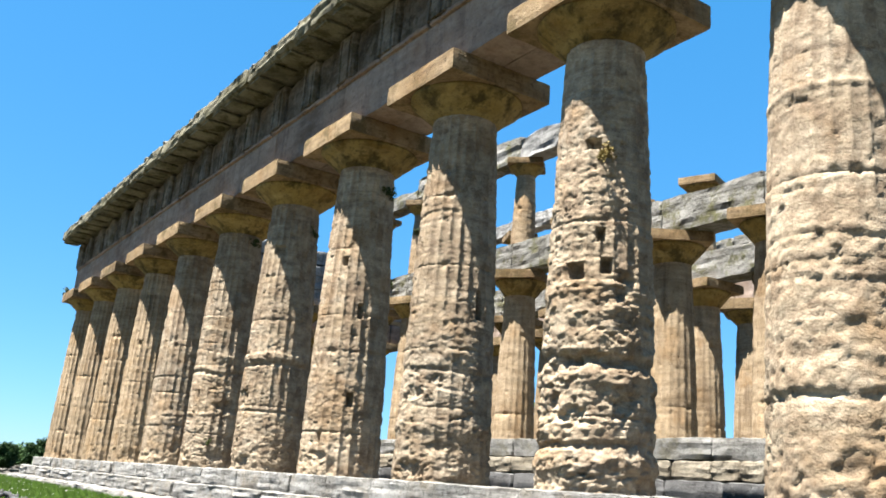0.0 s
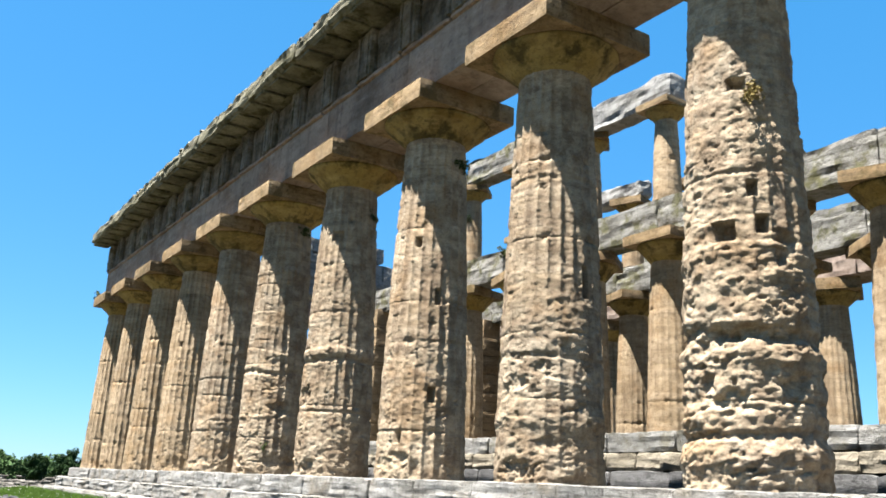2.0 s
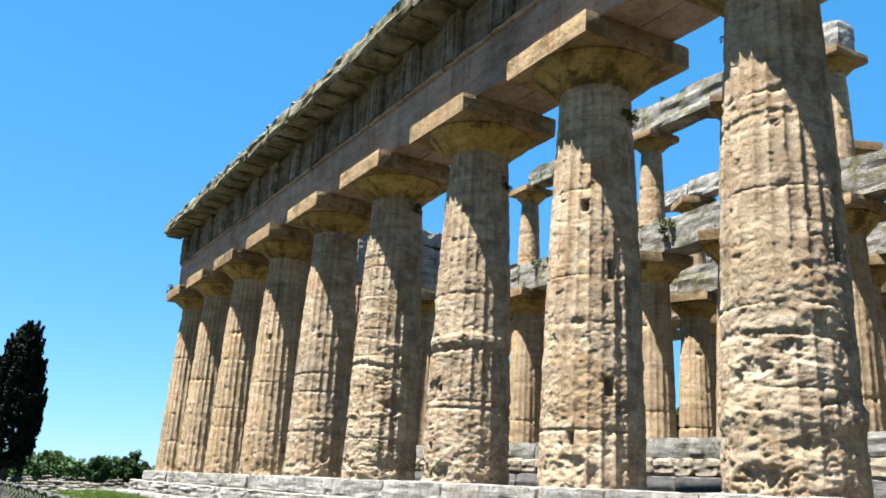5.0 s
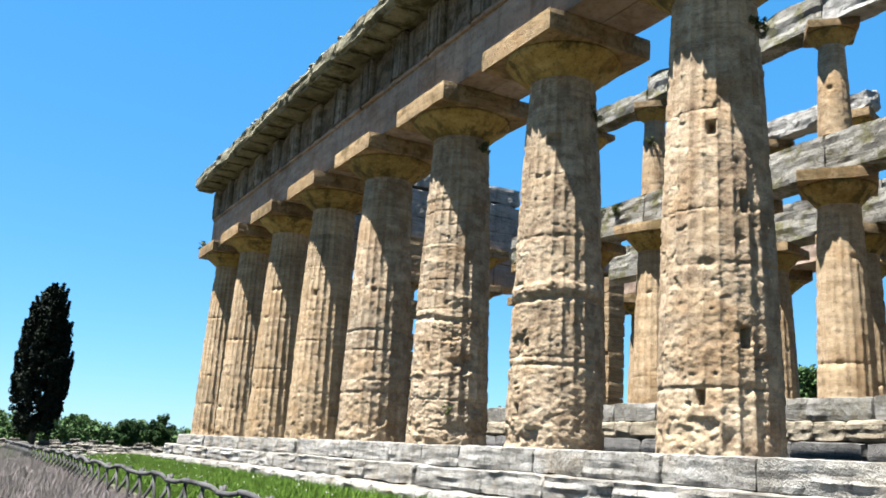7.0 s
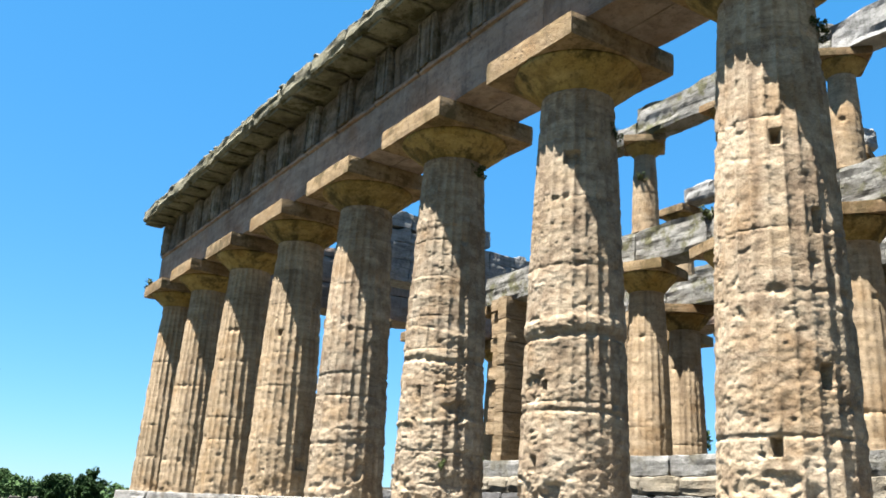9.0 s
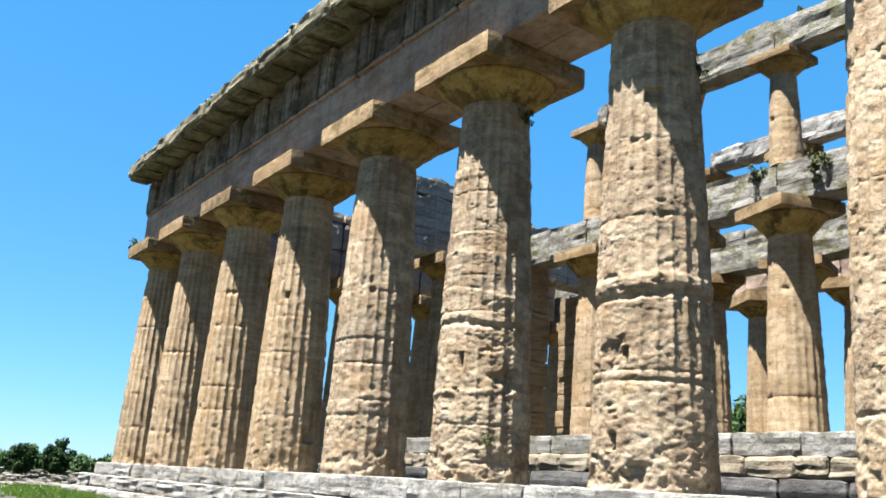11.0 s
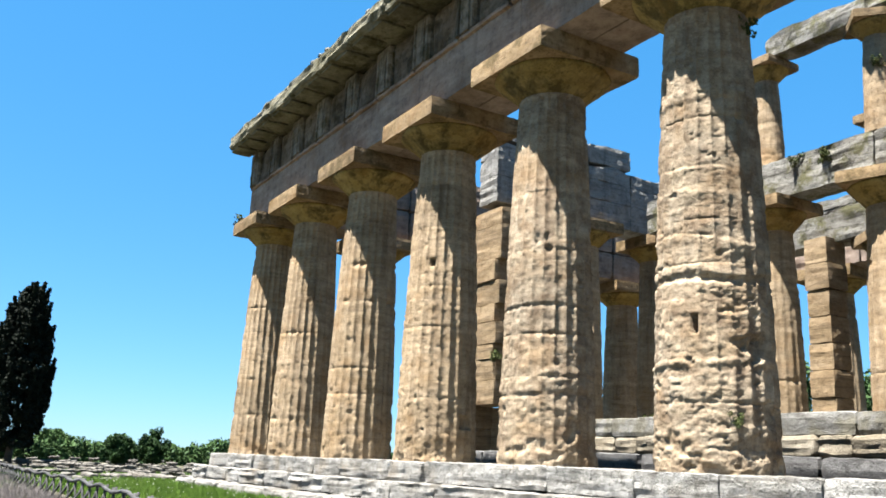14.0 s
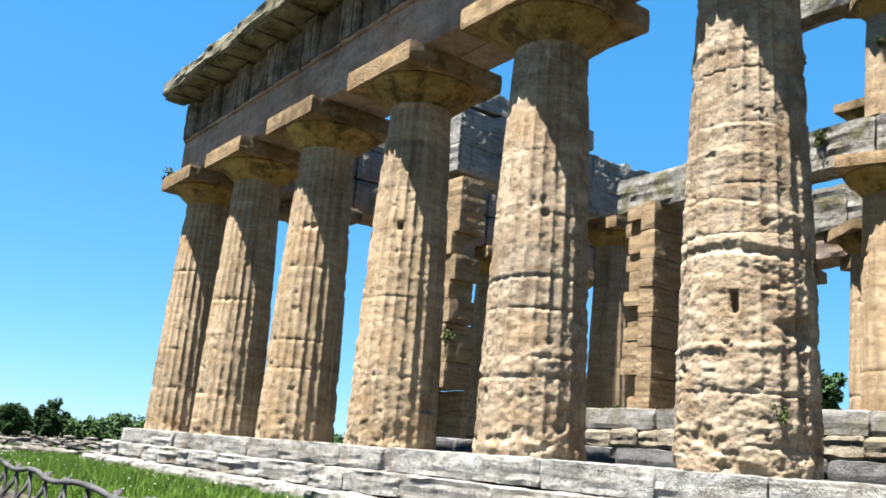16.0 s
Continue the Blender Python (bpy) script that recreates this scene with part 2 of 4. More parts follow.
def thing(name, label, category, group="", kind="", at=(0, 0, 0)):
    ob = tagged(new(name), label, category, group, kind)
    ob.location = at
    ob.empty_display_size = 0.3
    return ob


def piece(name, me, parent=None, at=(0, 0, 0), turn=0.0, label=""):
    ob = new(name, me)
    ob.parent = parent
    ob.location = at
    ob.rotation_euler[2] = turn
    return tagged(ob, label) if label else ob


def block(sx, sy, sz, seed, amp=0.03, step=0.22, worn=0.04, layers=0.0, top=0.0):
    """Vertices and faces of a worn block centred in x and y, its foot at z = 0. worn rounds the edges, layers adds bedding lines, top eats the upper edge."""
    nx, ny, nz = (max(2, int(round(s / step))) for s in (sx, sy, sz))
    index, verts, faces = {}, [], []

    def vert(i, j, k):
        if (i, j, k) not in index:
            index[i, j, k] = len(verts)
            verts.append((i / nx - 0.5, j / ny - 0.5, k / nz))
        return index[i, j, k]

    for i in range(nx):
        for j in range(ny):
            faces.append([vert(i, j, 0), vert(i, j + 1, 0), vert(i + 1, j + 1, 0), vert(i + 1, j, 0)])
            faces.append([vert(i, j, nz), vert(i + 1, j, nz), vert(i + 1, j + 1, nz), vert(i, j + 1, nz)])
    for i in range(nx):
        for k in range(nz):
            faces.append([vert(i, 0, k), vert(i + 1, 0, k), vert(i + 1, 0, k + 1), vert(i, 0, k + 1)])
            faces.append([vert(i, ny, k), vert(i, ny, k + 1), vert(i + 1, ny, k + 1), vert(i + 1, ny, k)])
    for j in range(ny):
        for k in range(nz):
            faces.append([vert(0, j, k), vert(0, j, k + 1), vert(0, j + 1, k + 1), vert(0, j + 1, k)])
            faces.append([vert(nx, j, k), vert(nx, j + 1, k), vert(nx, j + 1, k + 1), vert(nx, j, k + 1)])
    v = np.array(verts)
    q = v * (sx, sy, sz)
    c = np.array([0, 0, 0.5])
    rel = np.abs(v - c) * 2
    edge = (rel > 0.97).sum(1)
    q = q - np.sign(v - c) * worn * np.clip(edge - 1, 0, 2)[:, None] * (0.6 + 0.8 * np.abs(perlin(q * 2.1 + seed * 3.7)))[:, None] * (rel > 0.97)
    p = q + seed * 11.37
    d = np.stack([perlin(p * 1.7 + 5), perlin(p * 1.7 + 31), perlin(p * 1.7 + 57)], 1) * amp
    d += np.stack([perlin(p * 5 + 5), perlin(p * 5 + 31), perlin(p * 5 + 57)], 1) * amp * 0.6
    if layers:
        d[:, 1] += layers * perlin(np.stack([p[:, 0] * 0.8, p[:, 1] * 0.5, p[:, 2] * 9], 1)) * (rel[:, 1] > 0.97)
    if top:
        d[:, 2] -= top * np.clip(perlin(p * 0.9 + 80) + 0.35, 0, 1) * (v[:, 2] > 0.97)
    return q + d, faces


def block_mesh(name, material, sx, sy, sz, seed, **kw):
    v, f = block(sx, sy, sz, seed, **kw)
    return mesh_of(name, v, f, material)


def shaft_radius(u, r0, r1):
    """The shaft's radius at height u (0 to 1), with a slight swelling."""
    return r0 + (r1 - r0) * u + 0.012 * math.sin(math.pi * 0.9) + 0.045 * (r0 - r1) / 0.3 * np.sin(np.pi * u) * 0.9


def shaft(parent, z0, z1, r0, r1, flutes, per, rings, seed, flute=0.05, rough=0.03, low=0.0, pits=0.0, joints=(), dents=(), mats=(TAN, TAN), bands=(), ledge=0.0, scoops=()):
    """A column's shaft in drums, each a part. flute: depth of the channels; rough: depth of the weathering; low: how much of the fluting is lost towards the foot;
    dents: (angle, height, half width, half height, depth) of cut sockets; bands: (height, half height, depth) of worn or standing rings."""
    nseg = flutes * per
    th = np.arange(nseg) * 2 * np.pi / nseg
    z = np.linspace(z0, z1, rings)
    T, Z = np.meshgrid(th, z)
    U = (Z - z0) / (z1 - z0)
    R = shaft_radius(U, r0, r1)
    p = np.stack([(R * np.cos(T)).ravel(), (R * np.sin(T)).ravel(), Z.ravel()], 1)
    s = p + np.array([seed * 7.31, seed * 3.17, seed * 5.91])
    big = fractal(s * 0.55, 2).reshape(T.shape)
    ch = np.abs(np.sin(T * flutes / 2)) ** 0.62
    keep = np.clip(1.0 - low * (1.15 - U * 1.1) + 0.55 * big * (0.3 + low), 0.06, 1.0)
    keep = keep * np.clip((1 - U) * 60, 0.3, 1)
    chipped = np.clip((fractal(s * np.array([3.2, 3.2, 2.2]) + 83, 2).reshape(T.shape) - 0.18) / 0.2, 0, 1)
    R = R - flute * (r0 / 1.02) * np.maximum(ch, 0.62 * chipped) * keep * (0.55 + 0.45 * R / r0)
    med = fractal(s * np.array([2.2, 2.2, 3.2]), 3).reshape(T.shape)
    bed = perlin(s * np.array([0.8, 0.8, 5.5])).reshape(T.shape)
    fine = fractal(s * np.array([8.0, 8.0, 10.0]), 2).reshape(T.shape)
    crust = fractal(s * np.array([7.0, 7.0, 9.0]) + 55, 2).reshape(T.shape)
    lost = 1 - keep
    wear = rough * (0.30 + 0.85 * (1 - U) * min(1.0, low + 0.35)) * (0.55 + 0.9 * lost)
    chunk = np.round(med * 2.2) / 2.2
    R = R + wear * (0.26 * med + 0.24 * chunk + 0.15 * fine) - 0.35 * wear + (0.002 + 0.004 * lost) * fine - (0.002 + 0.007 * lost) * (np.abs(crust) - 0.3)
    foot = np.clip(1 - Z / 1.15, 0, 1) * min(1.0, low + 0.2) if z1 - z0 > 7 else 0 * Z
    R = R - 0.11 * foot * np.clip(chunk + 0.55 * med + 0.15, 0, 1.2) + 0.03 * foot
    crease = np.clip(1 - np.abs(fractal(s * np.array([3.4, 3.4, 6.5]) + 29, 2).reshape(T.shape)) / 0.16, 0, 1)
    R = R - wear * 0.42 * crease * np.clip(0.5 + 1.2 * perlin(s * 1.3 + 61).reshape(T.shape), 0, 1)
    tilt = Z * 2.6 + 0.55 * fractal(s * np.array([0.5, 0.5, 0.35]) + 12, 2).reshape(T.shape) + 0.10 * med
    step = tilt - np.floor(tilt)
    layer = perlin(np.stack([np.floor(tilt).ravel() * 7.7 + seed, 0.45 * s[:, 0], 0.45 * s[:, 1]], 1)).reshape(T.shape)
    saw = np.clip(step / 0.82, 0, 1) ** 1.6 - np.clip((step - 0.82) / 0.10, 0, 1) * 1.25 + 0.25 * np.clip((step - 0.92) / 0.08, 0, 1)
    R = R + ledge * (0.15 + 0.85 * lost) * np.clip(1.7 * layer - 0.15 + 0.4 * big, 0, 1.2) * (saw - 0.35)
    crack = np.clip(1 - np.abs(bed + 0.12 * med) / 0.07, 0, 1)
    R = R - (0.2 + 0.8 * lost) * rough * 0.45 * crack * np.clip(big + 0.55, 0, 1)
    if pits:
        def cut(n, lo, hi):
            return np.clip((n - lo) / (hi - lo), 0, 1)
        hole = fractal(s * np.array([2.9, 2.9, 4.6]) + 40, 3).reshape(T.shape)
        patch = np.clip(0.18 + 1.4 * perlin(s * 0.85 + 23).reshape(T.shape), 0, 1)
        R = R - pits * 0.45 * cut(hole, 0.70, 0.76) * (1.25 - U)
        hole2 = fractal(s * np.array([4.2, 4.2, 8.5]) + 70, 2).reshape(T.shape)
        R = R - pits * 0.26 * cut(hole2, 0.55, 0.60) * (1.2 - 0.6 * U) * (0.04 + 0.96 * patch)
        hole3 = perlin(s * np.array([12.0, 12.0, 15.0]) + 90).reshape(T.shape)
        R = R - pits * 0.15 * cut(hole3, 0.46, 0.51) * patch
    for zb, hb, db in bands:
        w = np.clip(1.6 - np.abs(Z - zb - 0.10 * big) / hb, 0, 1)
        R = R + db * w * (0.8 + 0.3 * med)
    for zj in joints:
        gap = np.clip(1 - np.abs(Z - zj - 0.012 * med) / max(0.022, 0.9 * (z1 - z0) / rings), 0, 1)
        R = R - 0.014 * gap * np.clip(0.25 + 1.6 * big + 0.8 * fine, 0, 1.3)
        bite = np.clip((fractal(s * np.array([2.6, 2.6, 1.1]) + zj * 3 + 7, 2).reshape(T.shape) - 0.42) / 0.12, 0, 1)
        R = R - 0.05 * bite * np.clip(1 - np.abs(Z - zj) / 0.11, 0, 1)
        w = np.clip(1 - np.abs(Z - zj) / 0.05, 0, 1)
        R = R - (0.004 + 0.06 * min(1.0, rings / 230) ** 2 * np.clip(med, 0, 1) * (0.2 + lost)) * w
    for a, zd, wa, hz, dd in dents:
        off = np.abs((T - a + np.pi) % (2 * np.pi) - np.pi) * r0
        R = np.where((off < wa) & (np.abs(Z - zd) < hz), R - dd, R)
    for a, zd, wa, hz, dd in scoops:
        off = ((T - a + np.pi) % (2 * np.pi) - np.pi) * r0
        up = (Z - zd) / hz
        q = (off / (1.25 * wa)) ** 2 + np.where(up > 0, 1.5, 0.55) * up ** 2 + 1.0 * med + 0.5 * fine
        R = R - 0.5 * dd * np.clip(1.05 - q, 0, 1)
    X, Y = R * np.cos(T), R * np.sin(T)
    rows = [0] + sorted(int(np.argmin(np.abs(z - zj))) for zj in joints) + [rings - 1]
    for n, (a, b) in enumerate(zip(rows[:-1], rows[1:])):
        m = b - a + 1
        v = np.stack([X[a : b + 1].ravel(), Y[a : b + 1].ravel(), Z[a : b + 1].ravel()], 1)
        i = np.arange(m - 1)[:, None] * nseg + np.arange(nseg)[None]
        j = np.arange(m - 1)[:, None] * nseg + (np.arange(nseg)[None] + 1) % nseg
        f = np.stack([i, j, j + nseg, i + nseg], -1).reshape(-1, 4).tolist()
        count = len(v)
        v = np.concatenate([v, v[:nseg], v[-nseg:]])
        f.append([count + k for k in range(nseg)][::-1])
        f.append([count + nseg + k for k in range(nseg)])
        me = mesh_of("drum", v, f, mats[1] if z[(a + b) // 2] > z0 + 0.72 * (z1 - z0) else mats[0], smooth=True)
        me.polygons[len(f) - 1].use_smooth = me.polygons[len(f) - 2].use_smooth = False
        piece("drum", me, parent)


def capital(parent, z, r, half, echinus_h, abacus_h, seed, mat=OCHRE, seg=48, chip=0.02):
    """Swelling echinus and square abacus on the neck at height z."""
    cap = piece("capital", None, parent)
    prof = [(r * 0.98, 0.0), (r * 1.02, 0.05), (r * 1.05, 0.09), (r + (half * 0.97 - r) * 0.42, 0.42), (r + (half * 0.97 - r) * 0.78, 0.72), (half * 0.96, 0.9), (half * 0.95, 1.0)]
    hs = np.array([q[1] for q in prof]) * echinus_h
    rs = np.array([q[0] for q in prof])
    zz = np.linspace(0, echinus_h, 14)
    rr = np.interp(zz, hs, rs)
    v, f = [], []
    for a, b in zip(zz, rr):
        for k in range(seg):
            t = 2 * math.pi * k / seg
            v.append((b * math.cos(t), b * math.sin(t), z + a))
    for n in range(len(zz) - 1):
        for k in range(seg):
            k2 = (k + 1) % seg
            f.append([n * seg + k, n * seg + k2, (n + 1) * seg + k2, (n + 1) * seg + k])
    v = np.array(v)
    s = v + seed * 9.1
    v[:, :2] *= (1 + chip * 1.1 * fractal(s * 1.6, 3))[:, None]
    f.append([(len(zz) - 1) * seg + k for k in range(seg)])
    piece("echinus", mesh_of("echinus", v, f, mat, smooth=True), cap)
    bv, bf = block(2 * half, 2 * half, abacus_h, seed + 3, amp=chip * 0.42, step=max(0.1, half / 11), worn=chip * 0.35)
    bv[:, 2] += z + echinus_h - 0.002
    piece("abacus", mesh_of("abacus", bv, bf, ABACUS), cap)
    return cap


def clumps(name, material, centres, sizes, per, leaf, seed, parent=None, flat=0.0):
    """Many small leaf blades round the given centres."""
    rs = np.random.RandomState(seed)
    c = np.repeat(np.asarray(centres, float), per, 0)
    r = np.repeat(np.asarray(sizes, float), per, 0)
    d = rs.normal(size=c.shape)
    d /= np.linalg.norm(d, axis=1)[:, None]
    pos = c + d * r * (rs.uniform(0.35, 1.0, size=len(c)) ** 0.6)[:, None]
    a = rs.normal(size=c.shape)
    a[:, 2] *= 1 - flat
    a /= np.linalg.norm(a, axis=1)[:, None]
    b = np.cross(a, rs.normal(size=c.shape))
    b /= np.linalg.norm(b, axis=1)[:, None]
    s = leaf * rs.uniform(0.6, 1.4, size=(len(c), 1))
    v = np.stack([pos - a * s, pos + b * s * 0.45, pos + a * s, pos - b * s * 0.45], 1).reshape(-1, 3)
    f = np.arange(len(v)).reshape(-1, 4).tolist()
    return piece(name, mesh_of(name, v, f, material), parent)


def tube(points, radii, seg=8):
    pts = [Vector(p) for p in points]
    v, f = [], []
    for n, p in enumerate(pts):
        d = (pts[min(n + 1, len(pts) - 1)] - pts[max(n - 1, 0)]).normalized()
        side = d.cross(Vector((0.31, 0.17, 0.93)) if abs(d.z) < 0.9 else Vector((1, 0, 0))).normalized()
        up = side.cross(d)
        for k in range(seg):
            t = 2 * math.pi * k / seg
            v.append(p + (side * math.cos(t) + up * math.sin(t)) * radii[n])
    for n in range(len(pts) - 1):
        for k in range(seg):
            k2 = (k + 1) % seg
            f.append([n * seg + k, n * seg + k2, (n + 1) * seg + k2, (n + 1) * seg + k])
    f.append(list(range(seg))[::-1])
    f.append([(len(pts) - 1) * seg + k for k in range(seg)])
    return np.array([tuple(p) for p in v]), f


# ---------------------------------------------------------------- ground
def ground_z(x, y):
    """Height of the land: the path lies low, the grass rises to the steps, the ruin field beyond is a little higher."""
    x, y = np.asarray(x, float), np.asarray(y, float)
    z = np.interp(y, [-400, -12, -6.5, -2.4, 25, 400], [-1.9, -1.75, -1.6, -1.22, -1.3, -1.6])
    z = z + -0.55 * np.clip((-3 - x) / 18, 0, 1) * np.clip((y + 7.5) / 3.5, 0, 1)
    return z


gx = np.unique(np.concatenate([np.linspace(-3000, -150, 8), np.linspace(-150, 90, 121), np.linspace(90, 3000, 8)]))
gy = np.unique(np.concatenate([np.linspace(-3000, -60, 8), np.linspace(-60, 60, 81), np.linspace(60, 3000, 8)]))
GX, GY = np.meshgrid(gx, gy)
gp = np.stack([GX.ravel(), GY.ravel(), ground_z(GX, GY).ravel()], 1)
near = (np.abs(gp[:, 0]) < 140) & (np.abs(gp[:, 1]) < 55)
gp[:, 2] += np.where(near, 0.05 * perlin(np.stack([gp[:, 0] * 0.35, gp[:, 1] * 0.35, gp[:, 0] * 0], 1)), 0)
gi = (np.arange(len(gy) - 1)[:, None] * len(gx) + np.arange(len(gx) - 1)[None]).ravel()
gf = np.stack([gi, gi + 1, gi + 1 + len(gx), gi + len(gx)], 1).tolist()
tagged(new("ground", mesh_of("ground", gp, gf, EARTH, smooth=True)), "dry earth and short grass round the temple", "ground", kind="structure")

# ---------------------------------------------------------------- steps of the temple
X_LEFT, X_RIGHT, DEPTH = -1.2, 51.5, 22.3
rnd = random.Random(5)


def course(parent, name, mat, y_front, depth, z0, h, x0, x1, length, seed, variants=9, jit=0.05, **kw):
    meshes = [block_mesh(name, mat, length - 0.015, depth, h, seed + n, **kw) for n in range(variants)]
    x = x0
    while x < x1 - 0.3 * length:
        k = min(rnd.uniform(0.62, 1.35), (x1 - x) / length)
        ob = piece(name, meshes[rnd.randrange(variants)], parent, (x + k * length / 2, y_front + depth / 2 + rnd.uniform(-jit, jit), z0 + rnd.uniform(-0.012, 0.012)))
        ob.scale.x = k
        x += k * length


steps = thing("stepped_base", "bleached worn limestone steps under the colonnade", "steps", kind="structure")
course(steps, "top_step_block", WHITE, -1.28, 1.7, -0.45, 0.45, X_LEFT, X_RIGHT, 2.25, 10, amp=0.022, step=0.09, worn=0.014, layers=0.035, jit=0.035)
course(steps, "middle_step_block", WHITE, -1.72, 1.2, -0.9, 0.44, X_LEFT - 0.5, X_RIGHT, 2.1, 40, amp=0.028, step=0.09, worn=0.016, layers=0.045)
course(steps, "lowest_step_block", WHITE, -2.18, 1.2, -1.38, 0.46, X_LEFT - 1.0, X_RIGHT, 2.3, 70, amp=0.045, step=0.12, worn=0.04, layers=0.05, jit=0.08)
core = block_mesh("base_core", PAVE, X_RIGHT - X_LEFT - 0.1, DEPTH + 2.0, 1.3, 3, amp=0.0, step=4.0, worn=0)
piece("base_core", core, steps, ((X_LEFT + X_RIGHT) / 2, DEPTH / 2 + 0.2, -1.36))

cella = thing("cella_platform", "raised cella floor of grey ledge blocks over tan rubble", "platform", kind="structure")
CELLA_X0 = 5.2
course(cella, "dark_kerb_block", SHADEKERB, 4.25, 0.9, -0.05, 0.5, CELLA_X0, 50.5, 1.65, 100, amp=0.02, step=0.2, worn=0.03)
course(cella, "rubble_block", RUBBLE, 4.36, 0.9, 0.44, 0.42, 12.7, 50.5, 0.9, 130, amp=0.035, step=0.09, worn=0.03, layers=0.05)
course(cella, "ledge_block", LEDGESTONE, 4.45, 1.5, 0.86, 0.47, 12.5, 50.5, 1.9, 160, amp=0.022, step=0.11, worn=0.018, layers=0.03, jit=0.03)
piece("platform_core", block_mesh("platform_core", PAVE, 37.6, 12.2, 1.32, 5, amp=0, step=5.0, worn=0), cella, (31.4, 11.2, -0.04))
piece("porch_core", block_mesh("porch_core", PAVE, 6.8, 10.2, 0.66, 6, amp=0, step=5.0, worn=0), cella, (9.2, 11.4, -0.04))

# ---------------------------------------------------------------- outer colonnade
# flute, rough, low, pits for every column of the flank, from the far corner
LOOK = [(0.068, 0.026, 0.15, 0.06), (0.068, 0.03, 0.25, 0.08), (0.068, 0.03, 0.25, 0.08), (0.07, 0.034, 0.4, 0.08), (0.07, 0.036, 0.6, 0.08), (0.065, 0.040, 0.65, 0.08),
        (0.065, 0.038, 0.65, 0.08), (0.075, 0.036, 0.42, 0.09), (0.07, 0.042, 0.65, 0.09), (0.06, 0.074, 0.9, 0.15), (0.045, 0.040, 0.8, 0.09), (0.05, 0.04, 0.7, 0.1)]
DENTS = {9: [(-0.64, 3.64, 0.10, 0.13, 0.22), (-1.27, 3.55, 0.20, 0.15, 0.28), (-0.78, 4.17, 0.09, 0.13, 0.25), (-0.97, 5.81, 0.17, 0.10, 0.25)],
         7: [(-0.90, 5.27, 0.09, 0.12, 0.25), (-0.37, 1.8, 0.09, 0.17, 0.25), (-1.12, 0.87, 0.1, 0.12, 0.25), (-0.3, 4.0, 0.07, 0.2, 0.2)],
         6: [(-1.53, 0.72, 0.08, 0.13, 0.25), (-0.83, 6.40, 0.22, 0.13, 0.12), (-1.32, 2.05, 0.05, 0.12, 0.2)],
         5: [(-1.15, 2.3, 0.06, 0.16, 0.2)], 3: [(-0.85, 4.85, 0.08, 0.1, 0.25), (0.3, 0.95, 0.2, 0.15, 0.15)], 8: [(0.05, 3.6, 0.07, 0.3, 0.2)]}
# hollows worn into the shafts: angle, height, half width, half height, depth
SCOOPS = {9: [(-1.46, 2.0, 0.42, 0.20, 0.22), (-0.73, 2.1, 0.40, 0.16, 0.20), (-1.58, 1.4, 0.10, 0.16, 0.16), (-1.19, 1.2, 0.22, 0.15, 0.14), (-0.3, 1.3, 0.2, 0.2, 0.14), (-0.3, 3.4, 0.18, 0.3, 0.16)],
          8: [(-1.43, 1.75, 0.30, 0.22, 0.10), (-1.32, 0.25, 0.34, 0.22, 0.22), (-0.84, 2.0, 0.26, 0.14, 0.08), (-0.7, 0.7, 0.2, 0.15, 0.1)],
          6: [(-1.16, 0.22, 0.16, 0.20, 0.22), (-1.7, 2.1, 0.2, 0.2, 0.12), (-0.6, 4.3, 0.16, 0.06, 0.07)],
          5: [(-0.2, 1.95, 0.26, 0.24, 0.16), (-0.66, 3.0, 0.30, 0.08, 0.09), (0.1, 1.0, 0.15, 0.2, 0.1)],
          4: [(-0.11, 0.77, 0.16, 0.22, 0.14), (-0.9, 4.6, 0.2, 0.14, 0.07)], 7: [(-0.6, 5.9, 0.1, 0.25, 0.06), (-1.0, 0.45, 0.26, 0.14, 0.09)]}
BANDS = {5: [(6.21, 0.09, 0.03), (3.02, 0.05, -0.04), (1.66, 0.04, 0.02)], 6: [(3.2, 0.10, 0.04), (2.97, 0.05, -0.04), (1.6, 0.03, -0.03)], 9: [(1.76, 0.10, 0.05), (2.08, 0.09, -0.08), (3.27, 0.07, 0.03), (0.42, 0.12, 0.05), (0.7, 0.05, -0.05), (4.45, 0.03, -0.03)],
         4: [(3.15, 0.03, -0.04), (1.4, 0.03, -0.03), (0.15, 0.1, 0.03)], 8: [(1.1, 0.14, 0.03), (2.2, 0.04, -0.03), (5.6, 0.04, -0.02)], 10: [(3.3, 0.03, -0.022), (2.75, 0.03, -0.02), (5.35, 0.04, 0.02), (1.3, 0.05, -0.03)]}
LEDGE = {5: 0.05, 8: 0.035, 9: 0.04, 10: 0.03}
NECK_Z, CAP_H, ABACUS_H = 7.86, 0.54, 0.48


def flank_x(n):
    return 4.5 * n + (0.45 if n == 0 else 0.0)


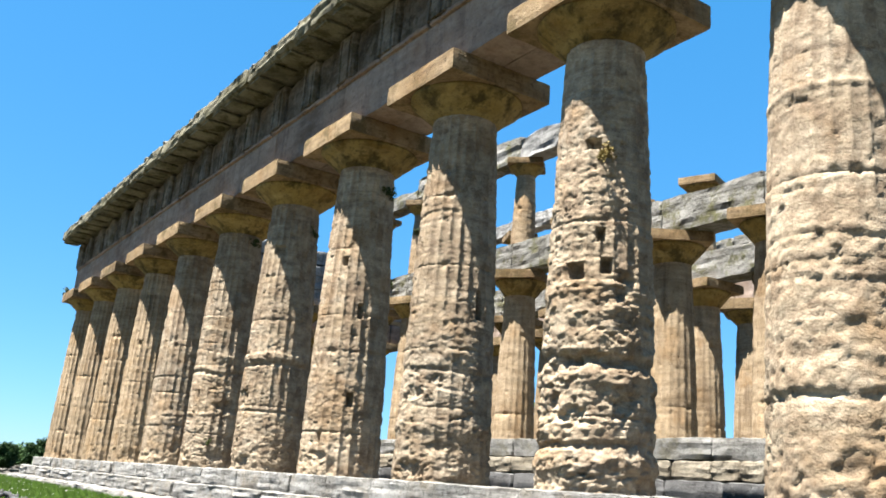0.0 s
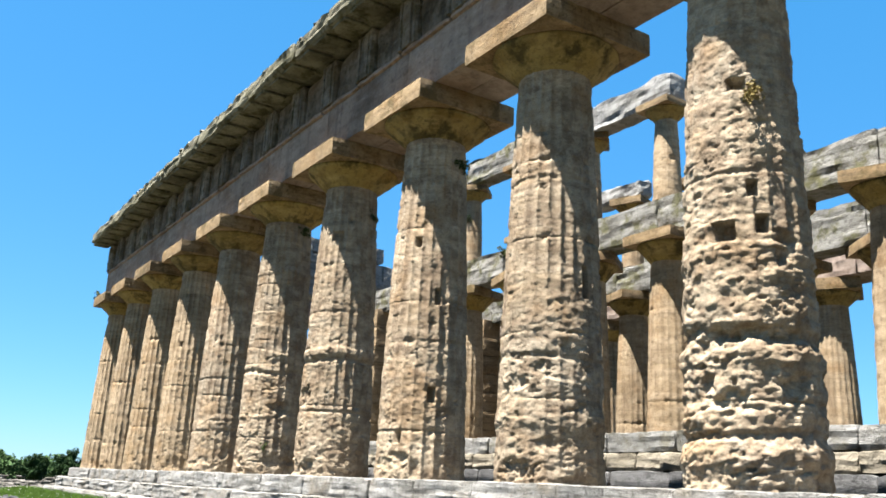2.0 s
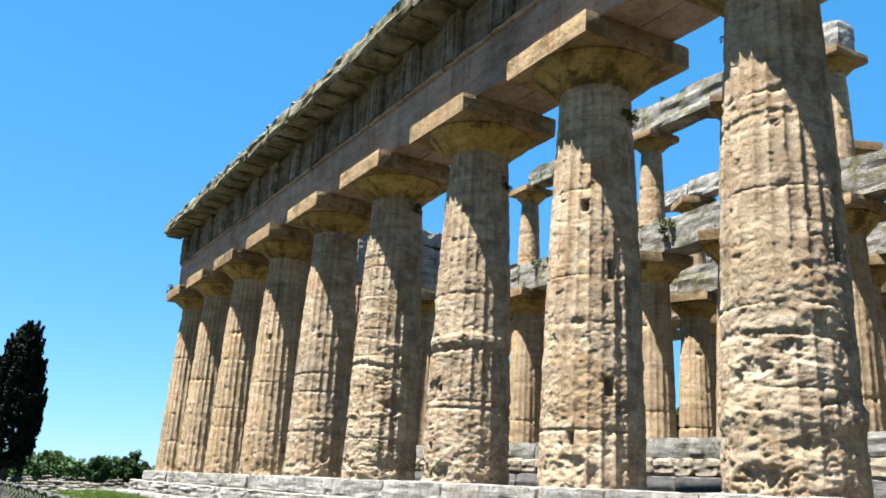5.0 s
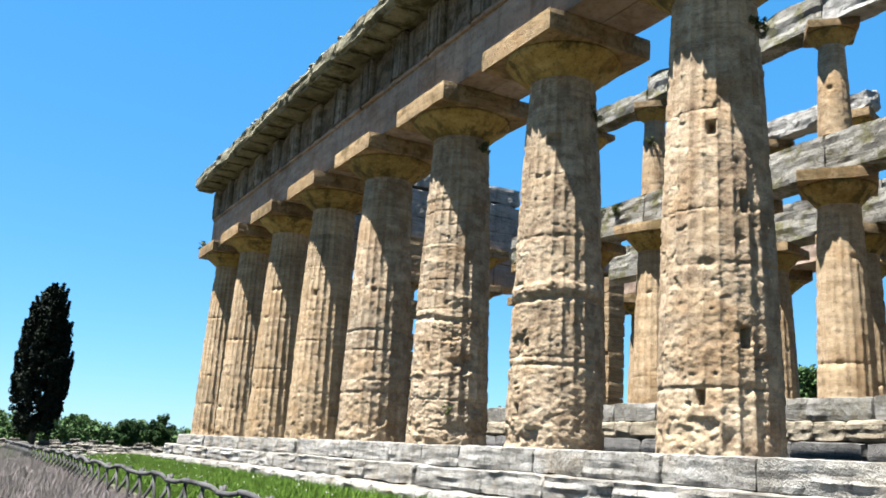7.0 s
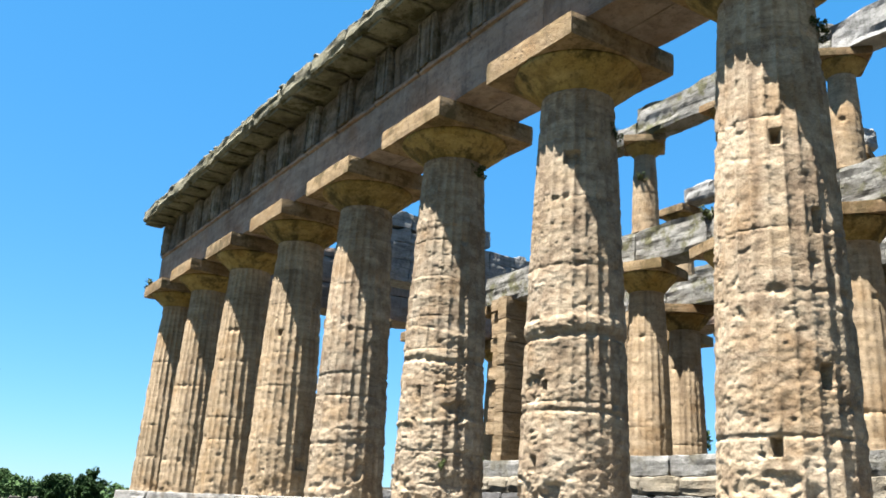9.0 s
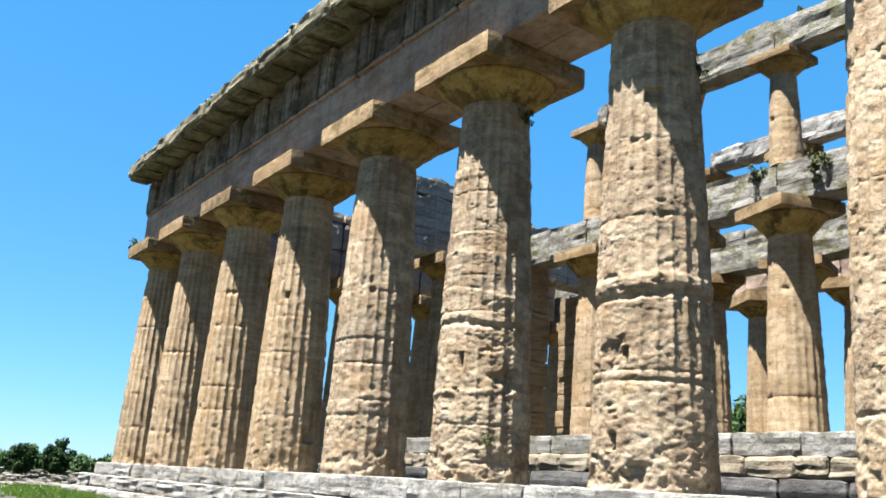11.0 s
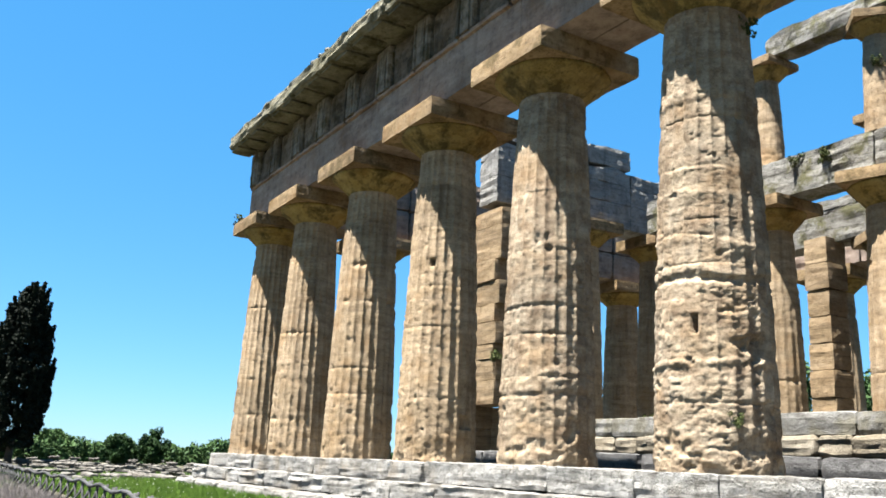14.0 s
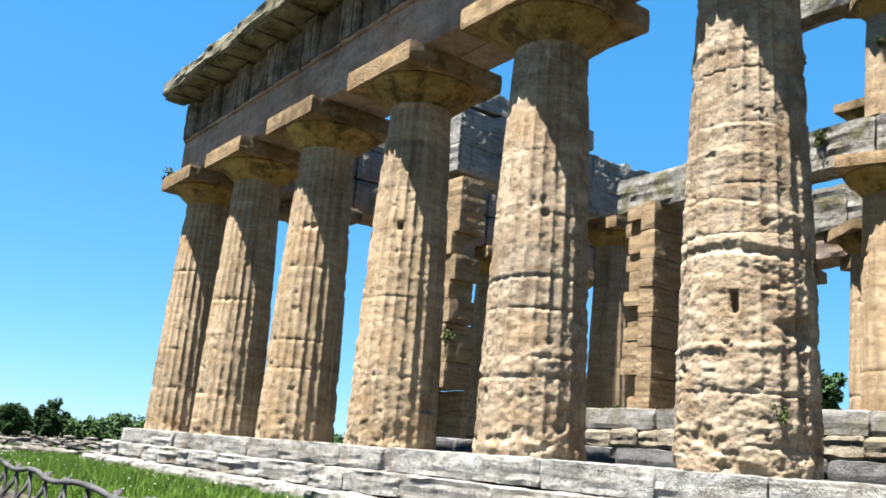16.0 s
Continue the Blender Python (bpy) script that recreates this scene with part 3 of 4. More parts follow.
for n, (fl, ro, lo, pi) in enumerate(LOOK):
    worn = "deeply pitted weathered" if lo > 0.6 else "fluted"
    col = thing("column", f"{worn} tan limestone temple column with a broad ochre capital", "column", "columns of the long side", at=(flank_x(n), 0, 0))
    jr = random.Random(n + 50)
    joints = [h + jr.uniform(-0.42, 0.42) for h in (1.4, 2.9, 4.3, 5.6)] + [6.8 + jr.uniform(-0.25, 0.15)]
    fine = 3 <= n <= 10
    shaft(col, 0, NECK_Z, 1.02, 0.735, 24, 9 if n in (5, 6, 7, 8, 9) else 8 if fine else 7, 330 if n in (5, 6, 7, 8, 9) else 210 if fine else 150, n + 1, fl, ro, lo, pi, joints, DENTS.get(n, ()), (TAN if lo > 0.4 else TANF, TAN if lo > 0.4 else TANF), BANDS.get(n, ()), LEDGE.get(n, 0.025), SCOOPS.get(n, ()))
    capital(col, NECK_Z, 0.735, 1.345, CAP_H, ABACUS_H, n * 5 + 1, chip=0.022)

# ---------------------------------------------------------------- entablature of the long side
TOP = NECK_Z + CAP_H + ABACUS_H
ent = thing("entablature", "long weathered entablature with triglyph frieze and lichened cornice", "entablature", kind="structure")
FACE, BACK = -0.93, 0.93
EX0 = flank_x(0) - 0.8
arch = [block_mesh("architrave_block", ARCHI, 4.5, 0.92, 1.30, 200 + k, amp=0.012, step=0.25, worn=0.006) for k in range(5)]
for n in range(0, 11):
    xa = flank_x(n) if n else EX0
    xb = flank_x(n + 1)
    me = arch[n % 5] if n else block_mesh("architrave_block", ARCHI, xb - xa, 0.92, 1.30, 210, amp=0.012, step=0.25, worn=0.006)
    for y in (FACE + 0.46, BACK - 0.46):
        piece("architrave_block", me, ent, ((xa + xb) / 2, y, TOP))
taen = [block_mesh("taenia", ARCHI, 2.22, 0.3, 0.13, 220 + k, amp=0.03, step=0.1, worn=0.02) for k in range(4)]
for k in range(22):
    piece("taenia", taen[k % 4], ent, (EX0 + 1.12 + 2.25 * k, FACE + 0.07, TOP + 1.302))
FR = TOP + 1.434
FH = 1.30


def triglyph_mesh(w, h, seed):
    """Upright block with two full and two half grooves."""
    xs = [-0.5, -0.44, -0.33, -0.2733, -0.2166, -0.11, -0.0566, 0.0566, 0.11, 0.2166, 0.2733, 0.33, 0.44, 0.5]
    ds = [0.09, 0, 0, 0.13, 0, 0, 0.0, 0.0, 0, 0, 0.13, 0, 0, 0.09]
    v, f = [], []
    rs = np.random.RandomState(seed)
    zs = np.linspace(0, 1, 7)
    for q in zs:
        for x, d in zip(xs, ds):
            dd = d if 0 < q < 0.9 else d * (q < 0.9)
            v.append((x * w, -0.12 + dd + rs.normal() * 0.008, q * h))
    k = len(xs)
    for a in range(len(zs) - 1):
        for b in range(k - 1):
            f.append([a * k + b, a * k + b + 1, (a + 1) * k + b + 1, (a + 1) * k + b])
    base = len(v)
    for q in (0, h):
        v += [(-w / 2, 0.3, q), (w / 2, 0.3, q)]
    last = (len(zs) - 1) * k
    f += [[base, base + 2, base + 3, base + 1], [a * k for a in range(len(zs))][::-1] + [base, base + 2][::1], [a * k + k - 1 for a in range(len(zs))] + [base + 3, base + 1]]
    f += [[last + b for b in range(k)] + [base + 3, base + 2], [b for b in range(k)][::-1] + [base, base + 1]]
    return np.array(v), f


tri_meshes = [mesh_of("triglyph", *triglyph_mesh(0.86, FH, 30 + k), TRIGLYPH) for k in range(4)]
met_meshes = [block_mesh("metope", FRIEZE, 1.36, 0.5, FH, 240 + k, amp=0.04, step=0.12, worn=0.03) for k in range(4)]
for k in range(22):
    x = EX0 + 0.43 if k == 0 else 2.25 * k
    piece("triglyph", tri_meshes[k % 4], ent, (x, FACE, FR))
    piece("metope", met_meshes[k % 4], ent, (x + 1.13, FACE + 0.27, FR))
piece("frieze_core", block_mesh("frieze_core", ARCHI, 49.0, 0.8, FH - 0.02, 9, amp=0, step=3.0, worn=0), ent, (EX0 + 24.8, -0.3, FR))
CZ = FR + FH
OUT = -2.0
cor = [block_mesh("cornice_block", CORNICE, 2.30, 1.9, 0.62, 260 + k, amp=0.035, step=0.13, worn=0.04, layers=0.06, top=0.24) for k in range(8)]
for k in range(23):
    piece("cornice_block", cor[(k * 5 + 3) % 8], ent, (EX0 - 0.12 + 1.12 + 2.25 * k, OUT + 0.95 + rnd.uniform(-0.02, 0.02), CZ + 0.10))
mut = [block_mesh("mutule", CORNICE, 0.84, 0.8, 0.12, 280 + k, amp=0.012, step=0.16, worn=0.02) for k in range(4)]
for k in range(45):
    piece("mutule", mut[k % 4], ent, (EX0 + 0.32 + 1.125 * k, OUT + 0.5, CZ + 0.0))

rub = [block_mesh("cornice_rubble", GREY, 0.5, 0.45, 0.2, 290 + k, amp=0.06, step=0.09, worn=0.05) for k in range(6)]
for k in range(120):
    piece("cornice_rubble", rub[rnd.randrange(6)], ent, (EX0 + 0.2 + 0.41 * k + rnd.uniform(-0.15, 0.15), OUT + 0.32 + rnd.uniform(-0.06, 0.2), CZ + 0.56 + rnd.uniform(-0.1, 0.04)), rnd.uniform(0, 6))

# ---------------------------------------------------------------- short end of the outer colonnade and the other long side
fluted = thing("column", "fluted tan limestone temple column with a broad ochre capital", "column", "columns of the short end", at=(0.35, 4.35, 0))
shaft(fluted, 0, NECK_Z, 1.02, 0.735, 24, 4, 50, 31, 0.06, 0.03, 0.2, 0.02, (1.5, 3.0, 4.4, 5.7, 6.9), (), (TANF, TANF))
capital(fluted, NECK_Z, 0.735, 1.3, CAP_H, ABACUS_H, 77, seg=36)
for y in (8.9, 13.4, 17.9):
    copy_thing(fluted, pose(0.35, y, 0, 0, 0, y * 40))
for n in range(0, 11):
    m = copy_thing(fluted, pose(flank_x(n), DEPTH, 0, 0, 0, n * 50))
    tagged(m, "fluted tan limestone temple column with a broad ochre capital", "column", "columns of the opposite long side")

far = thing("far_entablature", "weathered entablature courses over the opposite long side", "entablature", kind="structure")
for z, h, mat in ((TOP, 1.3, ARCHI), (TOP + 1.302, 0.62, GREY), (TOP + 1.924, 0.62, GREY), (TOP + 2.546, 0.45, GREY)):
    ms = [block_mesh("entablature_block", mat, 2.23, 1.8, h, 300 + k + int(z * 9), amp=0.035, step=0.2, worn=0.02, layers=0.06, top=0.12 if h < 0.5 else 0) for k in range(4)]
    for k in range(22):
        piece("entablature_block", ms[(k * 3 + int(z)) % 4], far, (EX0 + 1.12 + 2.25 * k, DEPTH + rnd.uniform(-0.04, 0.04), z))
front = thing("front_entablature", "weathered entablature courses over the short end", "entablature", kind="structure")
for z, h in ((TOP, 1.3), (TOP + 1.302, 1.3), (TOP + 2.604, 0.5)):
    ms = [block_mesh("entablature_block", ARCHI, 1.8, 2.2, h, 330 + k + int(z), amp=0.03, step=0.25, worn=0.04) for k in range(3)]
    for k in range(9):
        piece("entablature_block", ms[k % 3], front, (flank_x(0), 2.05 + 2.22 * k, z))

# ---------------------------------------------------------------- two-storeyed inner colonnades
FLOOR = 1.32
IN_Y, IN_Y2, IN_X0, IN_S, SHIFT = 8.8, 13.85, 16.70, 3.52, 0.45
LOW_TOP, MID_TOP, UP_TOP, UP_TOP2 = 7.50, 8.60, 11.80, 11.40
low = thing("inner_column", "slender fluted tan limestone column of the lower storey", "column", "lower inner columns", at=(IN_X0, IN_Y, FLOOR))
shaft(low, 0, 5.33, 0.72, 0.54, 20, 5, 90, 61, 0.055, 0.03, 0.3, 0.05, (1.2, 3.9), (), (TANF, TANF))
capital(low, 5.33, 0.54, 0.97, 0.54, 0.31, 62, seg=40)
upper = thing("upper_column", "small fluted tan limestone column of the upper storey", "column", "upper inner columns", at=(IN_X0, IN_Y, MID_TOP))
shaft(upper, 0, 2.62, 0.45, 0.34, 16, 6, 60, 63, 0.035, 0.03, 0.4, 0.03, (1.3,), (), (TANF, TANF))
capital(upper, 2.62, 0.34, 0.66, 0.36, 0.22, 64, seg=32)
for n in range(7):
    for y in (IN_Y, IN_Y2):
        if n or y > 9:
            copy_thing(low, pose(IN_X0 + IN_S * n + (SHIFT if y > 9 else 0), y, FLOOR, 0, 0, 18 * (n * 3 + int(y))))
for n in range(1, 5):
    copy_thing(upper, pose(IN_X0 + IN_S * n, IN_Y, MID_TOP, 0, 0, 45 * n))
upper_far = thing("upper_column", "small fluted tan limestone column of the upper storey", "column", "upper inner columns", at=(IN_X0 + SHIFT, IN_Y2, MID_TOP))
shaft(upper_far, 0, UP_TOP2 - MID_TOP - 0.58, 0.45, 0.34, 16, 6, 60, 67, 0.035, 0.03, 0.4, 0.03, (1.1,), (), (TANF, TANF))
capital(upper_far, UP_TOP2 - MID_TOP - 0.58, 0.34, 0.68, 0.3, 0.28, 68, seg=32)
for n in (1, 2, 3, 4):
    copy_thing(upper_far, pose(IN_X0 + SHIFT + IN_S * n, IN_Y2, MID_TOP, 0, 0, 45 * n + 20))


def beam(name, label, xa, xb, y, z, w, h, seed, mat=BEAM, **kw):
    b = thing(name, label, "architrave", "inner architraves", at=((xa + xb) / 2, y, z))
    piece("beam_block", block_mesh("beam_block", mat, xb - xa - 0.02, w, h, seed, step=0.16, **kw), b)


for n in range(-1, 7):
    for y in (IN_Y, IN_Y2):
        xa = IN_X0 + IN_S * n
        if n == -1:
            xa = 12.2
        beam("lower_architrave", "grey weathered stone beam with grass tufts on lower columns", xa, IN_X0 + IN_S * (n + 1) if n < 6 else xa + 2.2, y, LOW_TOP, 0.95, MID_TOP - LOW_TOP, 400 + n * 2 + int(y), amp=0.028, worn=0.018, layers=0.05, top=0.06)
for n, (xa, xb, h) in enumerate(((17.0, 20.22, 0.72), (20.22, 23.74, 1.12), (23.74, 27.26, 1.12), (27.26, 31.3, 0.95))):
    beam("upper_architrave", "grey broken stone beam on the upper columns", xa, xb, IN_Y, UP_TOP, 0.72, h, 440 + n, BEAM if n < 3 else PALE, amp=0.035, worn=0.02, layers=0.06, top=0.2)
for n, (xa, xb) in enumerate(((17.5, 20.7), (20.7, 25.0))):
    beam("upper_architrave", "pale broken stone beam on the upper columns", xa, xb, IN_Y2, UP_TOP2, 0.72, 0.78, 450 + n, PALE, amp=0.05, worn=0.05, layers=0.06, top=0.26)

# ---------------------------------------------------------------- porch of the cella: pillars, columns, cross beam


def pillar(label, x, y, sx, sy, z0, heights, seed, mat=WALL, jit=0.03):
    p = thing("pillar", label, "pillar", "wall pillars of the cella", at=(x, y, z0))
    z = 0
    r = random.Random(seed)
    for k, h in enumerate(heights):
        piece("pillar_block", block_mesh("pillar_block", mat, sx * r.uniform(0.92, 1.04), sy * r.uniform(0.93, 1.04), h - 0.008, seed + k, amp=0.014, step=0.14, worn=0.010, layers=0.02), p, (r.uniform(-jit, jit), r.uniform(-jit, jit), z))
        z += h


pillar("tall eroded block pillar at the end of the cella wall", 7.6, 5.5, 2.0, 1.0, 1.95, [0.8, 0.7, 0.5, 0.75, 0.6, 0.8, 0.75, 0.5, 0.75, 0.6], 500, jit=0.09)
pillar("low pier of wall blocks beside a dark recess", 6.95, 5.4, 0.85, 1.1, 0.0, [1.2, 0.75], 590, jit=0.01)
pillar("recessed wall block behind the low pier", 7.75, 5.9, 1.6, 0.3, 0.0, [1.94], 598, jit=0.0)
pillar("tall block pillar at the end of the far cella wall", 7.7, 16.8, 2.0, 1.0, 0.0, [1.35, 0.75, 0.7, 0.75, 0.7, 0.75, 0.75, 0.7, 0.75, 0.7, 0.75], 520)
pillar("smooth block pillar beside the cella door", 13.65, 8.7, 0.55, 1.3, FLOOR, [1.2, 0.85, 0.85, 0.85, 0.85, 0.85, 0.85], 540, jit=0.01)
pillar("ragged stack of wall blocks against the door pillar", 13.0, 8.7, 0.7, 0.8, FLOOR, [1.3, 0.45, 0.55, 0.4, 0.6, 0.45, 0.6, 0.5, 0.55, 0.45, 0.45], 580, jit=0.14)
pillar("smooth block pillar beside the cella door", 15.0, 13.4, 0.85, 0.95, FLOOR, [1.2, 0.85, 0.85, 0.85, 0.85, 0.85, 0.85], 560, jit=0.008)
for y in (9.3, 13.1):
    c = thing("porch_column", "fluted tan limestone column between the porch pillars", "column", "porch columns", at=(7.7, y, 0.6))
    shaft(c, 0, 7.43, 0.85, 0.64, 20, 5, 60, 71 + int(y), 0.05, 0.03, 0.3, 0.03, (2.9,), (), (TANF, TANF))
    capital(c, 7.43, 0.64, 1.12, 0.5, 0.42, 72 + int(y), seg=36)
cross = thing("cross_beam", "grey weathered stone courses across the cella porch", "entablature", kind="structure")
for row, (z, h) in enumerate(((8.95, 0.95), (9.9, 0.75), (10.65, 0.65), (11.3, 0.8))):
    ms = [block_mesh("cross_beam_block", PALE, 1.15, 2.05, h, 600 + row * 5 + k, amp=0.035, step=0.16, worn=0.012, layers=0.04, top=0.25 if row > 1 else 0) for k in range(3)]
    for k in range(6 if row < 3 else 3):
        piece("cross_beam_block", ms[(k + row) % 3], cross, (7.7, 6.1 + 2.06 * k, z))

# ---------------------------------------------------------------- land round the temple


def shrub(label, x, y, h, w, seed, mat=LEAF, name="shrub", group="round shrubs", lift=0.35, n=110, per=85, leaf=0.10):
    z = float(ground_z(x, y))
    s = thing(name, label, name, group, at=(x, y, z))
    v, f = tube([(0, 0, -0.1), (0.03, 0.02, h * 0.25), (0.0, 0.05, h * 0.6)], [0.09, 0.07, 0.03])
    piece("trunk", mesh_of("trunk", v, f, BARK, smooth=True), s)
    rs = np.random.RandomState(seed)
    d = rs.normal(size=(n, 3))
    d /= np.linalg.norm(d, axis=1)[:, None]
    c = d * (rs.uniform(0.2, 1.0, size=(n, 1)) ** 0.5) * (w / 2 * 0.85, w / 2 * 0.85, h * (1 - lift * 0.5) / 2 * 0.9)
    c[:, 2] += h * (0.5 + lift * 0.2)
    tips = d[: n // 4] * (w / 2, w / 2, h * 0.42) * rs.uniform(0.7, 0.98, size=(n // 4, 1)) + (0, 0, h * (0.56 + lift * 0.2))
    size = np.full((n, 1), w * 0.12) * rs.uniform(0.6, 1.3, size=(n, 1))
    c[:, :2] *= (1.0 - 0.3 * np.clip(c[:, 2:] / h - 0.5, 0, 1)) * (0.9 + 0.35 * rs.uniform(-1, 1, size=(n, 1)) ** 3)
    clumps("crown", mat, np.concatenate([c, tips]), np.concatenate([size, size[: n // 4] * 0.9]), per, leaf, seed + 1, s)


shrub("dense dark green round shrub among the ruins", -44.0, 3.75, 3.0, 2.5, 900)
shrub("dense dark green round shrub among the ruins", -48.5, 7.6, 3.6, 2.5, 905)
shrub("broad green tree crown behind the ruins", -130.0, 9.6, 4.6, 6.0, 910, FARLEAF, "tree", "far trees", n=90, per=120, leaf=0.25)
shrub("green tree behind the temple", -3.5, 45.0, 9.3, 6.0, 915, FARLEAF, "tree", "trees behind the temple", n=120, per=120, leaf=0.2)
shrub("green tree behind the temple", -13.0, 46.0, 10.3, 6.5, 925, FARLEAF, "tree", "trees behind the temple", n=120, per=120, leaf=0.2)

# cypress
cx, cy = -51.0, -3.6
cyp = thing("cypress", "tall dark cypress with a ragged split top by the path", "tree", at=(cx, cy, float(ground_z(cx, cy))))
v, f = tube([(0, 0, -0.2), (0.1, 0, 1.2), (0.2, 0.1, 3.0)], [0.34, 0.3, 0.22], 10)
piece("trunk", mesh_of("trunk", v, f, BARK, smooth=True), cyp)
rs = np.random.RandomState(77)
cc, cr = [], []
for k in range(620):
    u = rs.uniform() ** 0.8
    z = 1.5 + u * 13.6
    w = 2.3 * math.sin(math.pi * min(1, (0.16 + 0.80 * u)) ** 0.85) ** 0.7
    a = rs.uniform(0, 2 * math.pi)
    q = rs.uniform() ** 0.4
    cc.append((w * q * math.cos(a), w * q * math.sin(a), z))
    cr.append([rs.uniform(0.28, 0.58)])
for k in range(38):
    a, q, top = rs.uniform(0, 2 * math.pi), rs.uniform(0.1, 1.15), rs.uniform(0.7, 2.2)
    for m in range(6):
        cc.append((q * 1.5 * math.cos(a), q * 1.5 * math.sin(a), 13.9 + 1.3 * top * m / 6 - q * 3.3))
        cr.append([0.26 - 0.038 * m])
for k in range(90):
    u, a = rs.uniform(0.08, 0.95), rs.uniform(0, 2 * math.pi)
    w = 2.25 * math.sin(math.pi * min(1, (0.16 + 0.80 * u)) ** 0.85) ** 0.7
    for m in range(6):
        r = w + 0.06 * m
        cc.append((r * math.cos(a), r * math.sin(a), 1.5 + u * 13.6 + 0.25 * m))
        cr.append([0.3 - 0.045 * m])
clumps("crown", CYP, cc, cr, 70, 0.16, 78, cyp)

# far wood along the horizon
rs = np.random.RandomState(81)
cc, cr = [], []
for k in range(900):
    a = rs.uniform(-0.16, 1.35)
    d = rs.uniform(190, 260)
    h = 2.2 + 2.4 * abs(math.sin(a * 13.0 + 0.6)) * abs(math.sin(a * 37.0)) + rs.uniform(0, 1.0)
    cc.append((30 - d * math.cos(a), -11 + d * math.sin(a), -1.8 + rs.uniform(0, h)))
    cr.append([rs.uniform(0.7, 1.7)])
tagged(clumps("far_wood", FARLEAF, cc, cr, 46, 0.42, 82), "low green wood along the horizon", "trees", kind="stuff")

rs = np.random.RandomState(83)
cc, cr = [], []
for k in range(1500):
    y = rs.uniform(-30, 60)
    x = -98 - 9 * math.sin(y * 0.09) + rs.uniform(-5, 5)
    h = 2.4 + 1.0 * math.sin(y * 0.7) * math.sin(y * 0.23 + 1)
    cc.append((x, y, -1.6 + rs.uniform(0, h)))
    cr.append([rs.uniform(0.4, 0.9)])
tagged(clumps("hedge", FARLEAF, cc, cr, 34, 0.32, 84), "long uneven green hedge beyond the ruins", "hedge", kind="stuff")

# low ruined walls beyond the temple's corner
mesh_bank = [block_mesh("ruin_stone", RUIN, 1.0, 0.55, 0.26, 700 + k, amp=0.05, step=0.13, worn=0.03, layers=0.04, top=0.08) for k in range(8)]
for w, (xa, ya, xb, yb, rows) in enumerate([(-9, 3, -24, -3.0, 2), (-14, 9, -30, 0.5, 2), (-20, 12, -46, -2, 3), (-30, -7.5, -34, 12, 2), (-40, -9, -44, 14, 3), (-52, -12, -55, 20, 4), (-8, -1.2, -20, -5.0, 1), (-62, -14, -68, 22, 4)]):
    wall = thing("ruined_wall", "low ruined wall of rough grey rubble", "ruin", "low ruins")
    length = math.hypot(xb - xa, yb - ya)
    k = 0
    for row in range(rows):
        for m in range(int(length / 0.98)):
            if rnd.random() < 0.13 + 0.22 * row:
                continue
            t = (m + 0.5 + 0.3 * row) * 0.98 / length
            if t > 1:
                continue
            x, y = xa + (xb - xa) * t, ya + (yb - ya) * t
            piece("ruin_stone", mesh_bank[rnd.randrange(8)], wall, (x + rnd.uniform(-0.1, 0.1), y + rnd.uniform(-0.15, 0.15), float(ground_z(x, y)) - 0.07 + row * 0.24), math.atan2(yb - ya, xb - xa) + rnd.uniform(-0.12, 0.12))
for k in range(40):
    x, y = rnd.uniform(-30, -3), rnd.uniform(-4.2, 1.0)
    s = tagged(new("loose_stone", mesh_bank[rnd.randrange(8)]), "loose grey stone lying in the grass", "stone", "loose stones")
    s.location, s.rotation_euler[2], s.scale = (x, y, float(ground_z(x, y)) - 0.06), rnd.uniform(0, 6), (0.5, 0.7, 0.7)

# rustic fence: a wavy rail on crossed poles
fence = thing("fence", "rustic grey pole fence with crossed legs beside the path", "fence")
def FY(x):
    return -7.05 + 0.12 * math.sin(x * 0.3)


xs = [-26 + 1.25 * k for k in range(64)]
for k, (x, x2) in enumerate(zip(xs[:-1], xs[1:])):
    za, zb = (float(ground_z(q, FY(q))) + 0.68 + 0.05 * math.sin(q * 3.1) for q in (x, x2))
    v, f = tube([(x - 0.05, FY(x), za), ((x + x2) / 2, FY((x + x2) / 2) + 0.03, (za + zb) / 2 + 0.03 * math.sin(k * 2.3)), (x2 + 0.05, FY(x2), zb)], [0.042, 0.046, 0.04])
    piece("rail", mesh_of("rail", v, f, WOOD, smooth=True), fence)
    g = float(ground_z(x, FY(x)))
    v, f = tube([(x + 0.02, FY(x) - 0.30, g - 0.1), (x, FY(x), g + 0.42), (x, FY(x) + 0.1, g + 0.76)], [0.036, 0.034, 0.03])
    piece("leg", mesh_of("leg", v, f, WOOD, smooth=True), fence)
    v, f = tube([(x + 0.38, FY(x) + 0.05, g - 0.1), (x + 0.2, FY(x) + 0.04, g + 0.32), (x + 0.02, FY(x) + 0.02, g + 0.74)], [0.034, 0.032, 0.03])
    piece("leg", mesh_of("leg", v, f, WOOD, smooth=True), fence)


